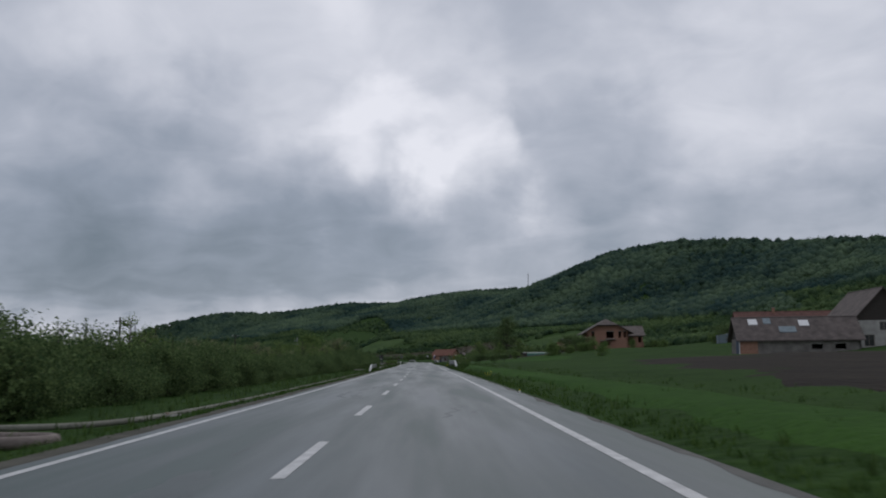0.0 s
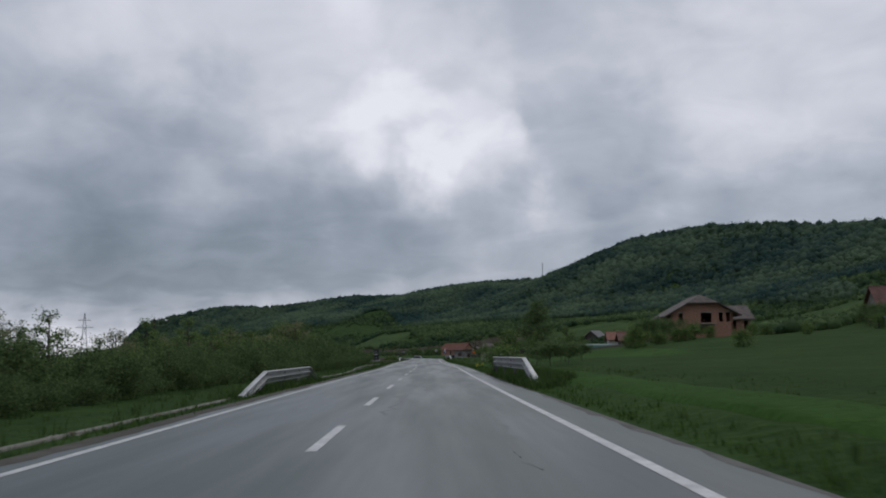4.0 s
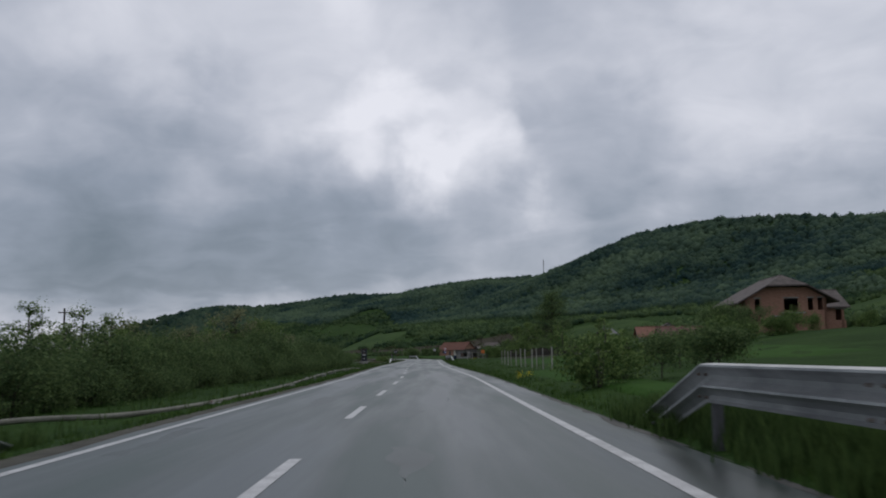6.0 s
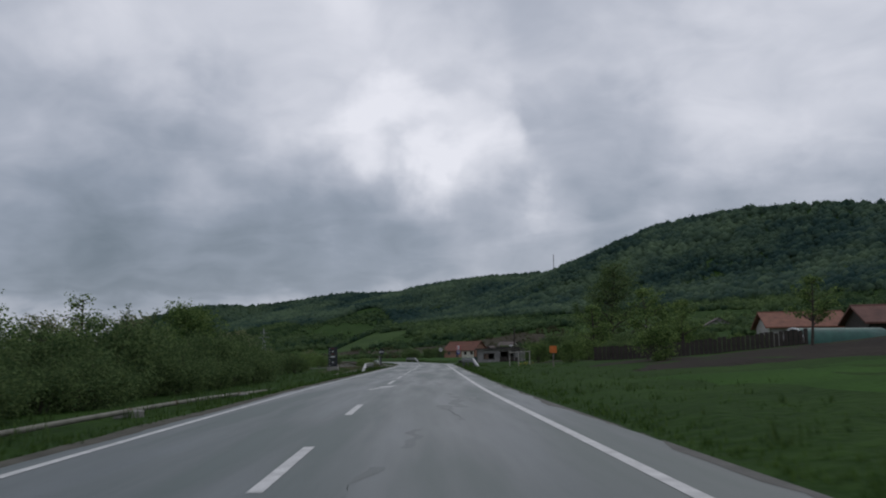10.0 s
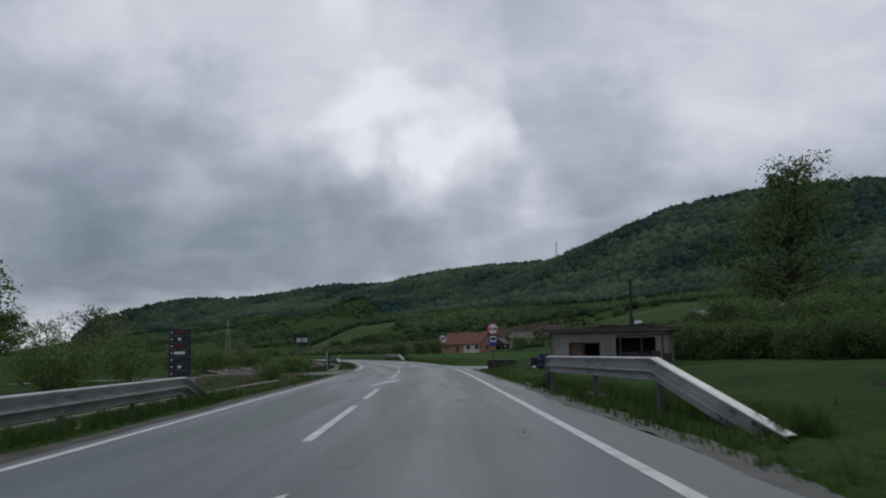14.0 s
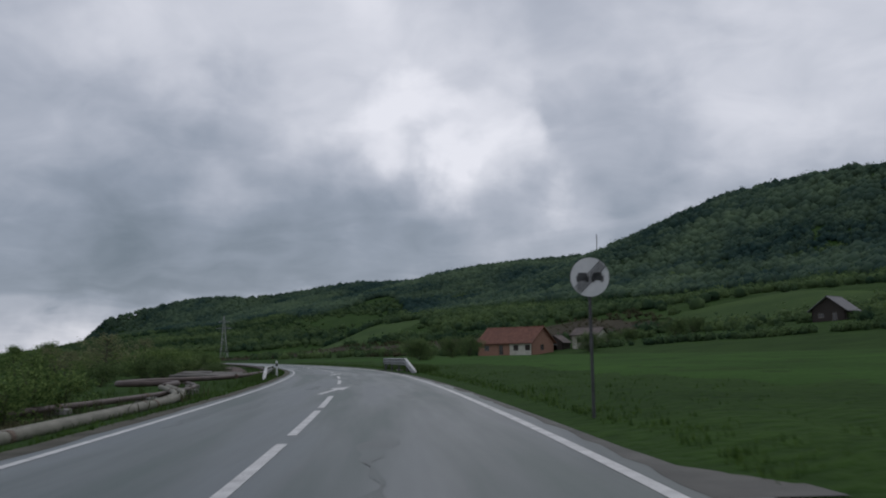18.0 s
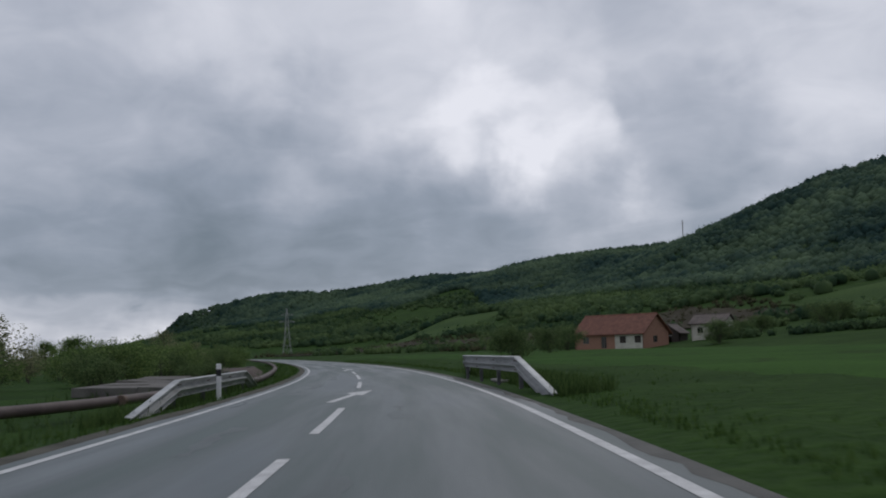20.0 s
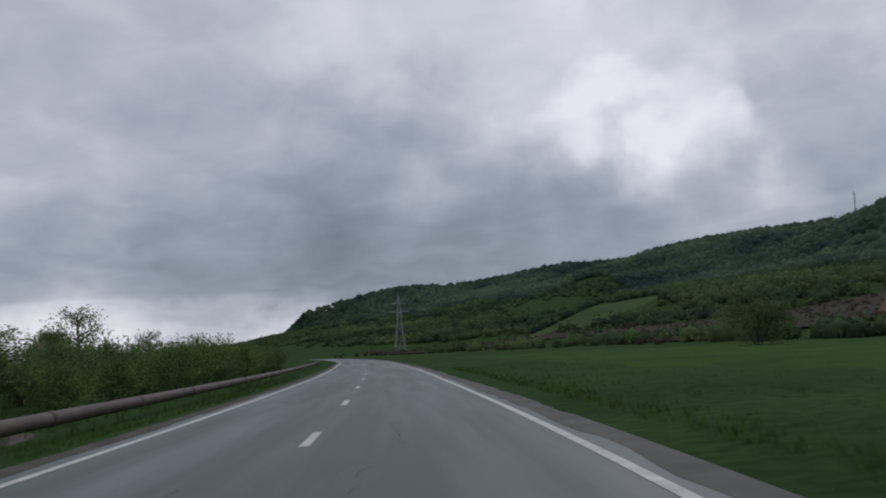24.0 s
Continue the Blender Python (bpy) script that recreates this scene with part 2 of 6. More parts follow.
M_POST = material("dark_weathered_steel", (0.045, 0.046, 0.048), (0.115, 0.116, 0.12), rough=0.65, scale=3, fine=25, bump=0.2, metal=0.2)
M_RUSTY = material("rusty_steel", (0.07, 0.045, 0.03), (0.2, 0.15, 0.12), rough=0.75, scale=5, fine=30, bump=0.4, metal=0.2)
M_PIPE = material("faded_pipe_cladding", (0.11, 0.085, 0.075), (0.24, 0.20, 0.18), rough=0.7, scale=1.4, fine=16, bump=0.35)
M_PALEPIPE = material("pale_dusty_pipe", (0.12, 0.118, 0.095), (0.25, 0.245, 0.205), rough=0.8, scale=1.2, fine=14, bump=0.4)
M_PIPE_DARK = material("dark_red_brown_cladding", (0.052, 0.038, 0.036), (0.128, 0.098, 0.089), rough=0.6, scale=1.4, fine=16, bump=0.35)
M_CONC = material("weathered_concrete", (0.15, 0.145, 0.135), (0.34, 0.33, 0.31), rough=0.85, scale=1.4, fine=20, bump=0.5)
M_BRICK = material("hollow_red_brick", (0.21, 0.112, 0.080), (0.40, 0.225, 0.160), rough=0.85, scale=2.5, fine=14, bump=0.4, stretch=(1, 1, 3.5))
M_MORTAR = material("grey_render", (0.26, 0.25, 0.235), (0.46, 0.45, 0.42), rough=0.9, scale=1.2, fine=18, bump=0.4)
M_WHITEWALL = material("stained_whitewash", (0.15, 0.147, 0.142), (0.32, 0.312, 0.30), rough=0.85, scale=1.0, fine=14, bump=0.3)
M_BARNWALL = material("dirty_barn_plaster", (0.10, 0.092, 0.085), (0.24, 0.225, 0.205), rough=0.9, scale=0.9, fine=12, bump=0.4)
M_TILE = material("clay_roof_tiles", (0.105, 0.044, 0.032), (0.225, 0.098, 0.064), rough=0.8, scale=1.5, fine=9, bump=0.7, obj_var=0.2)
M_DARKTILE = material("old_brown_roof", (0.055, 0.045, 0.042), (0.14, 0.115, 0.105), rough=0.8, scale=1.2, fine=10, bump=0.6)
M_GREYROOF = material("grey_sheet_roof", (0.10, 0.10, 0.105), (0.21, 0.21, 0.215), rough=0.7, scale=1.2, fine=10, bump=0.5)
M_FELT = material("tar_felt", (0.02, 0.02, 0.022), (0.06, 0.06, 0.065), rough=0.7, scale=2, fine=20, bump=0.4)
M_WOOD = material("grey_weathered_wood", (0.11, 0.095, 0.078), (0.30, 0.27, 0.235), rough=0.85, scale=3, fine=24, bump=0.5, stretch=(6, 6, 1))
M_PALEWOOD = material("bleached_post_wood", (0.24, 0.225, 0.20), (0.46, 0.44, 0.40), rough=0.85, scale=3, fine=24, bump=0.4, stretch=(6, 6, 1))
M_DARKWOOD = material("dark_tarred_boards", (0.022, 0.019, 0.017), (0.07, 0.058, 0.05), rough=0.8, scale=3, fine=20, bump=0.5, stretch=(6, 6, 1))
# shade of the rooms put into the colour of their inner slabs
M_VOID = material("shade_dark_plaster", (0.02, 0.02, 0.02), (0.045, 0.042, 0.04), rough=0.95, scale=2, fine=10, bump=0)
M_GLASS = material("dark_window_glass", (0.012, 0.014, 0.016), (0.03, 0.033, 0.036), rough=0.12, scale=1, fine=4, bump=0, spec=0.6)
M_WHITE = material("white_enamel", (0.62, 0.62, 0.62), (0.76, 0.76, 0.76), rough=0.4, scale=3, fine=20, bump=0, spec=0.5)
M_RED = material("red_sign_film", (0.45, 0.02, 0.025), (0.58, 0.04, 0.04), rough=0.4, scale=3, fine=20, bump=0)
M_DULLRED = material("faded_red_print", (0.075, 0.016, 0.020), (0.11, 0.026, 0.028), rough=0.5, scale=3, fine=20, bump=0)
M_BLUE = material("blue_sign_film", (0.01, 0.035, 0.22), (0.02, 0.06, 0.30), rough=0.4, scale=3, fine=20, bump=0)
M_BLACK = material("black_print", (0.012, 0.012, 0.013), (0.025, 0.025, 0.027), rough=0.45, scale=3, fine=20, bump=0)
M_SIGNBACK = material("dark_sign_back", (0.014, 0.016, 0.022), (0.035, 0.038, 0.05), rough=0.5, scale=3, fine=20, bump=0.1)
M_GREYSIGN = material("pale_grey_sign_film", (0.60, 0.60, 0.61), (0.74, 0.74, 0.74), rough=0.4, scale=3, fine=20, bump=0)
M_BARREL = material("blue_plastic_drum", (0.012, 0.04, 0.28), (0.03, 0.08, 0.42), rough=0.4, scale=3, fine=15, bump=0.1)
M_DARKBLUE = material("dark_blue_plastic", (0.005, 0.012, 0.050), (0.012, 0.024, 0.085), rough=0.45, scale=3, fine=15, bump=0.1)
M_ORANGE = material("orange_tarpaulin", (0.45, 0.10, 0.02), (0.65, 0.2, 0.05), rough=0.6, scale=3, fine=15, bump=0.3)
M_TEAL = material("green_plastic_sheet", (0.014, 0.066, 0.052), (0.034, 0.125, 0.098), rough=0.45, scale=1.5, fine=9, bump=0.4)
M_YELLOW = material("yellow_petals", (0.5, 0.42, 0.02), (0.75, 0.65, 0.05), rough=0.7, scale=3, fine=15, bump=0)
M_CREAM = material("pale_plaster", (0.42, 0.40, 0.34), (0.62, 0.60, 0.53), rough=0.85, scale=1.2, fine=12, bump=0.3)
M_OLDTILE = material("weathered_dull_red_tiles", (0.078, 0.038, 0.032), (0.160, 0.078, 0.062), rough=0.85, scale=1.0, fine=7, bump=0.7)
M_NAVY = material("dark_blue_boards", (0.020, 0.034, 0.060), (0.05, 0.075, 0.12), rough=0.7, scale=3, fine=20, bump=0.3)
M_GREYBLUE = material("blue_grey_sheet", (0.11, 0.15, 0.17), (0.20, 0.25, 0.28), rough=0.6, scale=2, fine=14, bump=0.2)


# ---- building helpers ----
def part(name, bm, mat, parent=None, label="", at=None):
    """Links a bmesh as one mesh object, under a thing or a part."""
    me = bpy.data.meshes.new(name)
    bm.normal_update()
    bm.to_mesh(me)
    bm.free()
    me.materials.append(mat)
    ob = new(name, me)
    if parent is not None:
        ob.parent = parent
    if at is not None:
        ob.matrix_basis = at
    if label:
        ob["label"] = label
    return ob


def mesh_np(name, verts, faces, mat, parent=None, smooth=False):
    """One mesh object from arrays of corners and of equal-sided faces."""
    verts, faces = np.asarray(verts, np.float32), np.asarray(faces, np.int32)
    me = bpy.data.meshes.new(name)
    k = faces.shape[1]
    me.vertices.add(len(verts))
    me.vertices.foreach_set("co", verts.ravel())
    me.loops.add(faces.size)
    me.loops.foreach_set("vertex_index", faces.ravel())
    me.polygons.add(len(faces))
    me.polygons.foreach_set("loop_start", np.arange(len(faces), dtype=np.int32) * k)
    me.polygons.foreach_set("loop_total", np.full(len(faces), k, np.int32))
    if smooth:
        me.polygons.foreach_set("use_smooth", np.ones(len(faces), bool))
    me.update(calc_edges=True)
    me.materials.append(mat)
    ob = new(name, me)
    if parent is not None:
        ob.parent = parent
    return ob


def empty(name, m, label, category, group=""):
    e = new(name)
    e.empty_display_size = 0.2
    e.matrix_basis = m
    return tagged(e, label, category, group)


def box(bm, x0, y0, z0, x1, y1, z1, bevel=0.0):
    r = bmesh.ops.create_cube(bm, size=1, matrix=Matrix.Translation(((x0 + x1) / 2, (y0 + y1) / 2, (z0 + z1) / 2)) @ Matrix.Diagonal((x1 - x0, y1 - y0, z1 - z0, 1)))
    if bevel:
        es = list({e for v in r["verts"] for e in v.link_edges})
        bmesh.ops.bevel(bm, geom=es, offset=bevel, segments=1, affect="EDGES")
    return bm


def bar(bm, a, b, r0, r1=None, sides=8):
    """A round, tapered bar from a to b."""
    a, b = Vector(a), Vector(b)
    d = b - a
    m = Matrix.Translation((a + b) / 2) @ d.to_track_quat("Z", "Y").to_matrix().to_4x4()
    bmesh.ops.create_cone(bm, cap_ends=True, segments=sides, radius1=r0, radius2=r0 if r1 is None else r1, depth=d.length, matrix=m)
    return bm


def beam(bm, a, b, w, h):
    """A squared timber from a to b."""
    a, b = Vector(a), Vector(b)
    d = b - a
    m = Matrix.Translation((a + b) / 2) @ d.to_track_quat("Y", "Z").to_matrix().to_4x4() @ Matrix.Diagonal((w, d.length, h, 1))
    bmesh.ops.create_cube(bm, size=1, matrix=m)
    return bm


def prism(bm, ring, push):
    """A solid from a flat ring of corners pushed along a vector."""
    a = [bm.verts.new(p) for p in ring]
    b = [bm.verts.new(Vector(p) + Vector(push)) for p in ring]
    bm.faces.new(a)
    bm.faces.new(b[::-1])
    for i in range(len(a)):
        j = (i + 1) % len(a)
        bm.faces.new((a[i], b[i], b[j], a[j]))
    bmesh.ops.recalc_face_normals(bm, faces=bm.faces[:])
    return bm


def disc(bm, r, y0, y1, sides=40, cx=0.0, cz=0.0):
    """A round plate standing upright, its face towards -y."""
    ring = [(cx + r * math.cos(k * math.tau / sides), y0, cz + r * math.sin(k * math.tau / sides)) for k in range(sides)]
    return prism(bm, ring, (0, y1 - y0, 0))


# ---- the road's line and the lie of the land ----
LINE = [(-1.6, -80), (-1.5, -40), (-1.41, 0), (-1.26, 30), (-1.22, 60), (-1.36, 95), (-1.36, 125), (-1.25, 150), (-1.72, 178), (-2.10, 205), (-2.00, 240), (-1.85, 270), (-1.76, 295), (-1.91, 310), (-2.5, 325), (-3.67, 340), (-5.07, 355), (-6.85, 370), (-9.04, 385), (-11.86, 400), (-15.17, 415), (-18.99, 430), (-23.58, 446), (-30.1, 468), (-37.8, 492), (-50.3, 530), (-61.3, 560), (-77.8, 600), (-101, 650)]
LX, LY = np.array([p[0] for p in LINE]), np.array([p[1] for p in LINE])


def smooth_line():
    """The centre line, sampled every metre and rounded off."""
    ys = np.arange(-80, 651.0)
    xs = np.interp(ys, LY, LX)
    k = np.hanning(31)
    k /= k.sum()
    padded = np.concatenate([xs[0] + (xs[1] - xs[0]) * np.arange(-15, 0), xs, xs[-1] + (xs[-1] - xs[-2]) * np.arange(1, 16)])
    return np.convolve(padded, k, "valid"), ys


CX, CY = smooth_line()
CH = np.arctan(np.gradient(CX, CY))


def centre(y):
    return np.interp(y, CY, CX)


def road_at(y, d, z=0.0):
    """The place d metres to the right of the centre line where it passes y."""
    h = np.interp(y, CY, CH)
    return (float(centre(y) + d * math.cos(h)), float(y - d * math.sin(h)), z)


def heading(y):
    """Degrees by which the road has turned to the left at y."""
    return -math.degrees(float(np.interp(y, CY, CH)))


# ridge line: x, y, height, reach of its slope
RIDGE = np.array([(600, -300, 100, 420), (500, 200, 100, 400), (430, 600, 96, 360), (372, 720, 90, 330), (312, 800, 94, 300), (272, 860, 105, 280), (245, 920, 110.5, 280), (198, 995, 108.5, 290), (162, 1100, 90.5, 330),
                  (132, 1160, 81, 360), (118, 1174, 87.5, 370), (60, 1230, 86.5, 430), (-20, 1310, 77, 480), (-160, 1414, 76, 290), (-300, 1490, 74, 150), (-400, 1530, 66, 85), (-446, 1545, 57, 60), (-466, 1552, 6, 40), (-540, 1600, 2, 60)], float)


SIDE_ROAD = [(2, 315), (5, 319), (14, 319.6), (40, 324.5)]
SIDE_TRACK = [(-4.9, 308), (-8, 309.9), (-11.3, 311.2), (-30, 320)]


def path_gap(x, y, pts):
    """Distance to a line of points, for arrays."""
    best = np.full(np.shape(x), 1e9)
    for (ax, ay), (bx, by) in zip(pts[:-1], pts[1:]):
        vx, vy = bx - ax, by - ay
        t = np.clip(((x - ax) * vx + (y - ay) * vy) / (vx * vx + vy * vy), 0, 1)
        best = np.minimum(best, np.hypot(x - ax - t * vx, y - ay - t * vy))
    return best


def ground_z(x, y):
    """Height of the land, for arrays."""
    x, y = np.asarray(x, float), np.asarray(y, float)
    d = (x - centre(y)) * np.cos(np.interp(y, CY, CH))
    d = d + 0.42 * (d > 0) * np.clip((y - 322) / 10, 0, 1)
    z = np.interp(d, [-3000, -60, -14, -8, -5.6, -4.4, -3.2, 4.3, 5.3, 8, 14], [-3, -1.0, -0.6, -0.5, -0.38, -0.15, -0.012, -0.012, 0.12, 0.2, 0.3])
    amp = np.interp(y, [0, 140, 190, 225, 260, 290, 340, 450], [0.35, 0.35, 0.9, 0.95, 0.5, 0.1, 0.2, 0.1])
    z = z + amp * np.interp(d, [8, 20, 40, 80], [0, 0.6, 2.9, 3.4])
    far = np.interp(d, [55, 80, 120, 200, 300, 500], [0, 2.2, 6.5, 16, 28, 34])
    best = np.zeros_like(z)
    for a, b in zip(RIDGE[:-1], RIDGE[1:]):
        v = b[:2] - a[:2]
        t = np.clip(((x - a[0]) * v[0] + (y - a[1]) * v[1]) / (v @ v), 0, 1)
        gap = np.hypot(x - a[0] - t * v[0], y - a[1] - t * v[1])
        h, w = a[2] + t * (b[2] - a[2]), a[3] + t * (b[3] - a[3])
        best = np.maximum(best, h * np.clip(1 - gap / w, 0, 1) ** 1.25)
    roll = 1.5 * np.sin(x * 0.021 + 1.3) * np.sin(y * 0.017) + 0.8 * np.sin(x * 0.05 + y * 0.037)
    best = np.maximum(best, far)
    # the long lower slope between the meadows and the woods
    s = (x + 50) * 0.83 + (y - 575) * 0.555 - 30
    best = np.maximum(best, np.interp(s, [-8, 0, 60, 120, 520], [0, 0.4, 7.0, 17.5, 60]) * np.clip((d - 14) / 40, 0, 1))
    # the mown hollow at the second culvert
    z = z - 0.3 * np.clip((d - 4.5) / 0.9, 0, 1) * np.clip((12 - d) / 3, 0, 1) * np.clip((y - 256) / 4, 0, 1) * np.clip((285 - y) / 4, 0, 1)
    # a slabbed bank, and level ground where the side roads join
    z = z + 0.6 * np.exp(-((x + 15.4) / 1.5) ** 2) * np.clip((y - 311) / 3, 0, 1) * np.clip((347 - y) / 3, 0, 1)
    w = np.clip((np.interp(x, [2, 3, 5, 8], [9, 7, 4.6, 3.0]) + 1.2 - path_gap(x, y, SIDE_ROAD)) / 1.2, 0, 1)
    z = z * (1 - w) + w * np.interp(x, [2, 15, 40], [-0.03, 0.0, 0.4])
    w = np.clip((np.interp(x, [-12, -8, -6, -5], [1.7, 2.2, 5, 9]) + 1.0 - path_gap(x, y, SIDE_TRACK)) / 1.0, 0, 1)
    z = z * (1 - w) + w * np.interp(x, [-30, -8, -5], [-0.6, -0.12, -0.03])
    return z + best + roll * np.clip(best / 15, 0, 1)


def gz(x, y):
    return float(ground_z(np.array([x]), np.array([y]))[0])


def build_ground():
    ys = np.concatenate([np.arange(-300, -60, 20.0), np.arange(-60, 560, 2.0), np.arange(560, 900, 6.0), np.arange(900, 1700, 20.0), [1800, 2000, 2400, 3000, 3800, 4800]])
    ds = np.concatenate([[-4500, -3000, -2000, -1400, -1000], np.arange(-800, -100, 25.0), np.arange(-100, -24, 5.0), np.arange(-24, -7, 1.0), np.arange(-7, -3, 0.4), [-2.6, 0, 3.9], np.arange(4.3, 8, 0.4),
                         np.arange(8, 26, 1.0), np.arange(26, 120, 4.0), np.arange(120, 720, 15.0), [800, 1000, 1500, 2500, 4500]])
    Y, D = np.meshgrid(ys, ds, indexing="ij")
    X = centre(Y) + D
    Z = ground_z(X, Y)
    rough = np.random.rand(*Z.shape) * 0.10 * (np.abs(D) > 5.2) * (np.abs(D) < 60) * (path_gap(X, Y, SIDE_ROAD) > 6) * (path_gap(X, Y, SIDE_TRACK) > 6)
    V = np.stack([X, Y, Z + rough], -1).reshape(-1, 3)
    r, c = Y.shape
    i = (np.arange(r - 1)[:, None] * c + np.arange(c - 1)).ravel()
    F = np.stack([i, i + 1, i + c + 1, i + c], 1)
    return tagged(mesh_np("ground", V, F, M_GROUND, smooth=True), "rough green valley grassland rising to wooded hills", "ground", kind="structure")


build_ground()


def field(name, x0, x1, y0, y1, mat, label, skew=0.0, step=3.0, relative=False, lift=0.05, wob=1.2, furrow=0.0):
    """A patch of other growth or soil lying on the land, with an uneven edge."""
    nu, nv = max(6, int((x1 - x0) / step)), max(6, int((y1 - y0) / step))
    U, V = np.meshgrid(np.linspace(0, 1, nu), np.linspace(0, 1, nv), indexing="ij")
    edge = np.minimum(np.minimum(U, 1 - U), np.minimum(V, 1 - V))
    X = x0 + U * (x1 - x0) + skew * V + wob * np.sin(V * 23 + 1) * (1 - 2 * U) * (np.abs(U - 0.5) > 0.4)
    Y = y0 + V * (y1 - y0) + wob * np.sin(U * 19) * (np.abs(V - 0.5) > 0.4)
    if relative:
        X = X + centre(Y)
    Z = ground_z(X, Y) + lift + 0.06 * np.random.rand(*X.shape) - 0.22 * (edge < 1e-6)
    if furrow:
        Z = Z + furrow * np.sin(U * (x1 - x0) * 3.0)
    P = np.stack([X, Y, Z], -1).reshape(-1, 3)
    i = (np.arange(nu - 1)[:, None] * nv + np.arange(nv - 1)).ravel()
    return tagged(mesh_np(name, P, np.stack([i, i + nv, i + nv + 1, i + 1], 1), mat, smooth=True), label, "field", kind="structure")


# ---- the road ----
def narrowing(y):
    """The road grows narrower past the bend."""
    return float(np.interp(y, [372, 394, 430, 458], [1.0, 0.94, 0.92, 0.87]))


def strip(name, y0, y1, d0, d1, z, mat, parent=None, step=2.0, thick=0.0, wob=0.0, crown=0.0):
    """A band that follows the road between two distances from its centre line."""
    ys = np.arange(y0, y1 + step * 0.5, step) if y1 - y0 > step else np.linspace(y0, y1, 4)
    right = d1 if callable(d1) else (lambda y: d1)
    d1 = right(y0)
    cols = 7 if abs(d1 - d0) > 3 else 2
    P, W = [], []
    thin = abs(d1 - d0) < 0.15
    for k, y in enumerate(ys):
        for c in range(cols):
            u = c / (cols - 1)
            d = d0 + (right(y) - d0) * u
            if wob and c == 0:
                d += wob * (noise.noise((y * 0.3, 1.7, d0)) + 0.6 * noise.noise((y * 1.1, 5.1, d0)))
            if wob and thin and c:
                d += wob * (noise.noise((y * 0.3, 1.7, d0)) + 0.6 * noise.noise((y * 1.1, 5.1, d0)))
            elif wob and c == cols - 1:
                d += wob * (noise.noise((y * 0.3, 4.2, d1)) + 0.6 * noise.noise((y * 1.1, 9.1, d1)))
            P.append(road_at(float(y), d * narrowing(y), z - crown * abs(d - 0.7) / 4))
            W.append((d, float(y), 0.0))
    i = (np.arange(len(ys) - 1)[:, None] * cols + np.arange(cols - 1)).ravel()
    F = np.stack([i, i + 1, i + cols + 1, i + cols], 1)
    ob = mesh_np(name, np.array(P), F, mat, parent, smooth=True)
    way = ob.data.attributes.new("along", "FLOAT_VECTOR", "POINT")
    way.data.foreach_set("vector", np.array(W, np.float32).ravel())
    return ob


def paved_edge(y):
    return float(np.interp(y, [318, 334], [4.35, 3.92]))


def grit_edge(y):
    return float(np.interp(y, [318, 334], [4.80, 4.35]))


R_LINE, L_LINE = 3.48, -2.70
road = tagged(strip("road", -80, 640, -3.05, paved_edge, 0.0, M_ASPHALT, wob=0.05, step=1.0), "worn wet grey asphalt road with white markings", "road", kind="structure")
for y0, y1, inner in ((-80, 305.5, 4.28), (326.5, 640, 3.8)):
    strip("shoulder_grit", y0, y1, inner, grit_edge, 0.002, M_SHOULDER, road, wob=0.2, step=0.7)
for y0, y1 in ((-80, 300), (320, 640)):
    strip("shoulder_grit", y0, y1, -3.34, -2.98, 0.002, M_DIRT, road, wob=0.10, step=0.7)
strip("edge_line", -80, 311, R_LINE - 0.075, R_LINE + 0.075, 0.0035, M_PAINT, road)
strip("edge_line", 326, 640, R_LINE - 0.075, R_LINE + 0.075, 0.0035, M_PAINT, road)
strip("edge_line", -80, 296, L_LINE - 0.065, L_LINE + 0.065, 0.0035, M_PAINT, road)
strip("edge_line", 309, 640, L_LINE - 0.065, L_LINE + 0.065, 0.0035, M_PAINT, road)

# centre line: short rural dashes, then longer warning dashes with arrows, then short dashes again
starts = [-42, -31.8, -21.5, -11.3, -1.1, 9, 19, 29.9, 40.1, 49.9, 60, 70, 80, 89.9, 100.2, 110.4, 120.9, 130.3, 140.4, 150, 160.9, 171.3, 181.8, 192.3]
for y0 in starts:
    strip("centre_dash", y0, y0 + 3.1, -0.07, 0.07, 0.0035, M_PAINT, road)
for y0, y1 in ((213, 219), (223, 229.5), (233, 238.5), (241.2, 249), (262, 270), (273, 279.5), (290.6, 298.7), (301.3, 309.8), (312.2, 314.3), (315.0, 315.8), (316.6, 317.6), (318.9, 319.7), (321.2, 322.3), (323.8, 332.6), (333.1, 339.5), (340.2, 346.8), (357.5, 364), (366.5, 372.5), (383, 389.5), (392.5, 399.8),
               (402.6, 409), (420.5, 423.3), (432.4, 435), (441, 443.5), (450, 452.6), (459, 461.6), (468, 470.6), (477, 479.6), (486, 488.6), (495, 497.6), (504, 506.6), (513, 515.6)):
    strip("centre_dash", y0, y1, -0.07, 0.07, 0.0035, M_PAINT, road)


def lane_arrow(y0, y1):
    """A painted bent arrow that sends overtakers back to the right-hand lane."""
    n = y1 - y0
    ring = [(-0.40, 0), (-0.22, 0), (0.16, 0.55 * n), (0.33, 0.52 * n), (0.55, n), (-0.14, 0.74 * n), (0.02, 0.61 * n)]
    bm = bmesh.new()
    bm.faces.new([bm.verts.new(road_at(y0 + v, u - 0.1, 0.0035)) for u, v in ring])
    bmesh.ops.triangulate(bm, faces=bm.faces[:])
    part("lane_arrow", bm, M_PAINT, road)


for y0, y1 in ((206.5, 211), (251.5, 257.5), (282, 288.5), (347.6, 354), (374.8, 381), (411.3, 417.2)):
    lane_arrow(y0, y1)

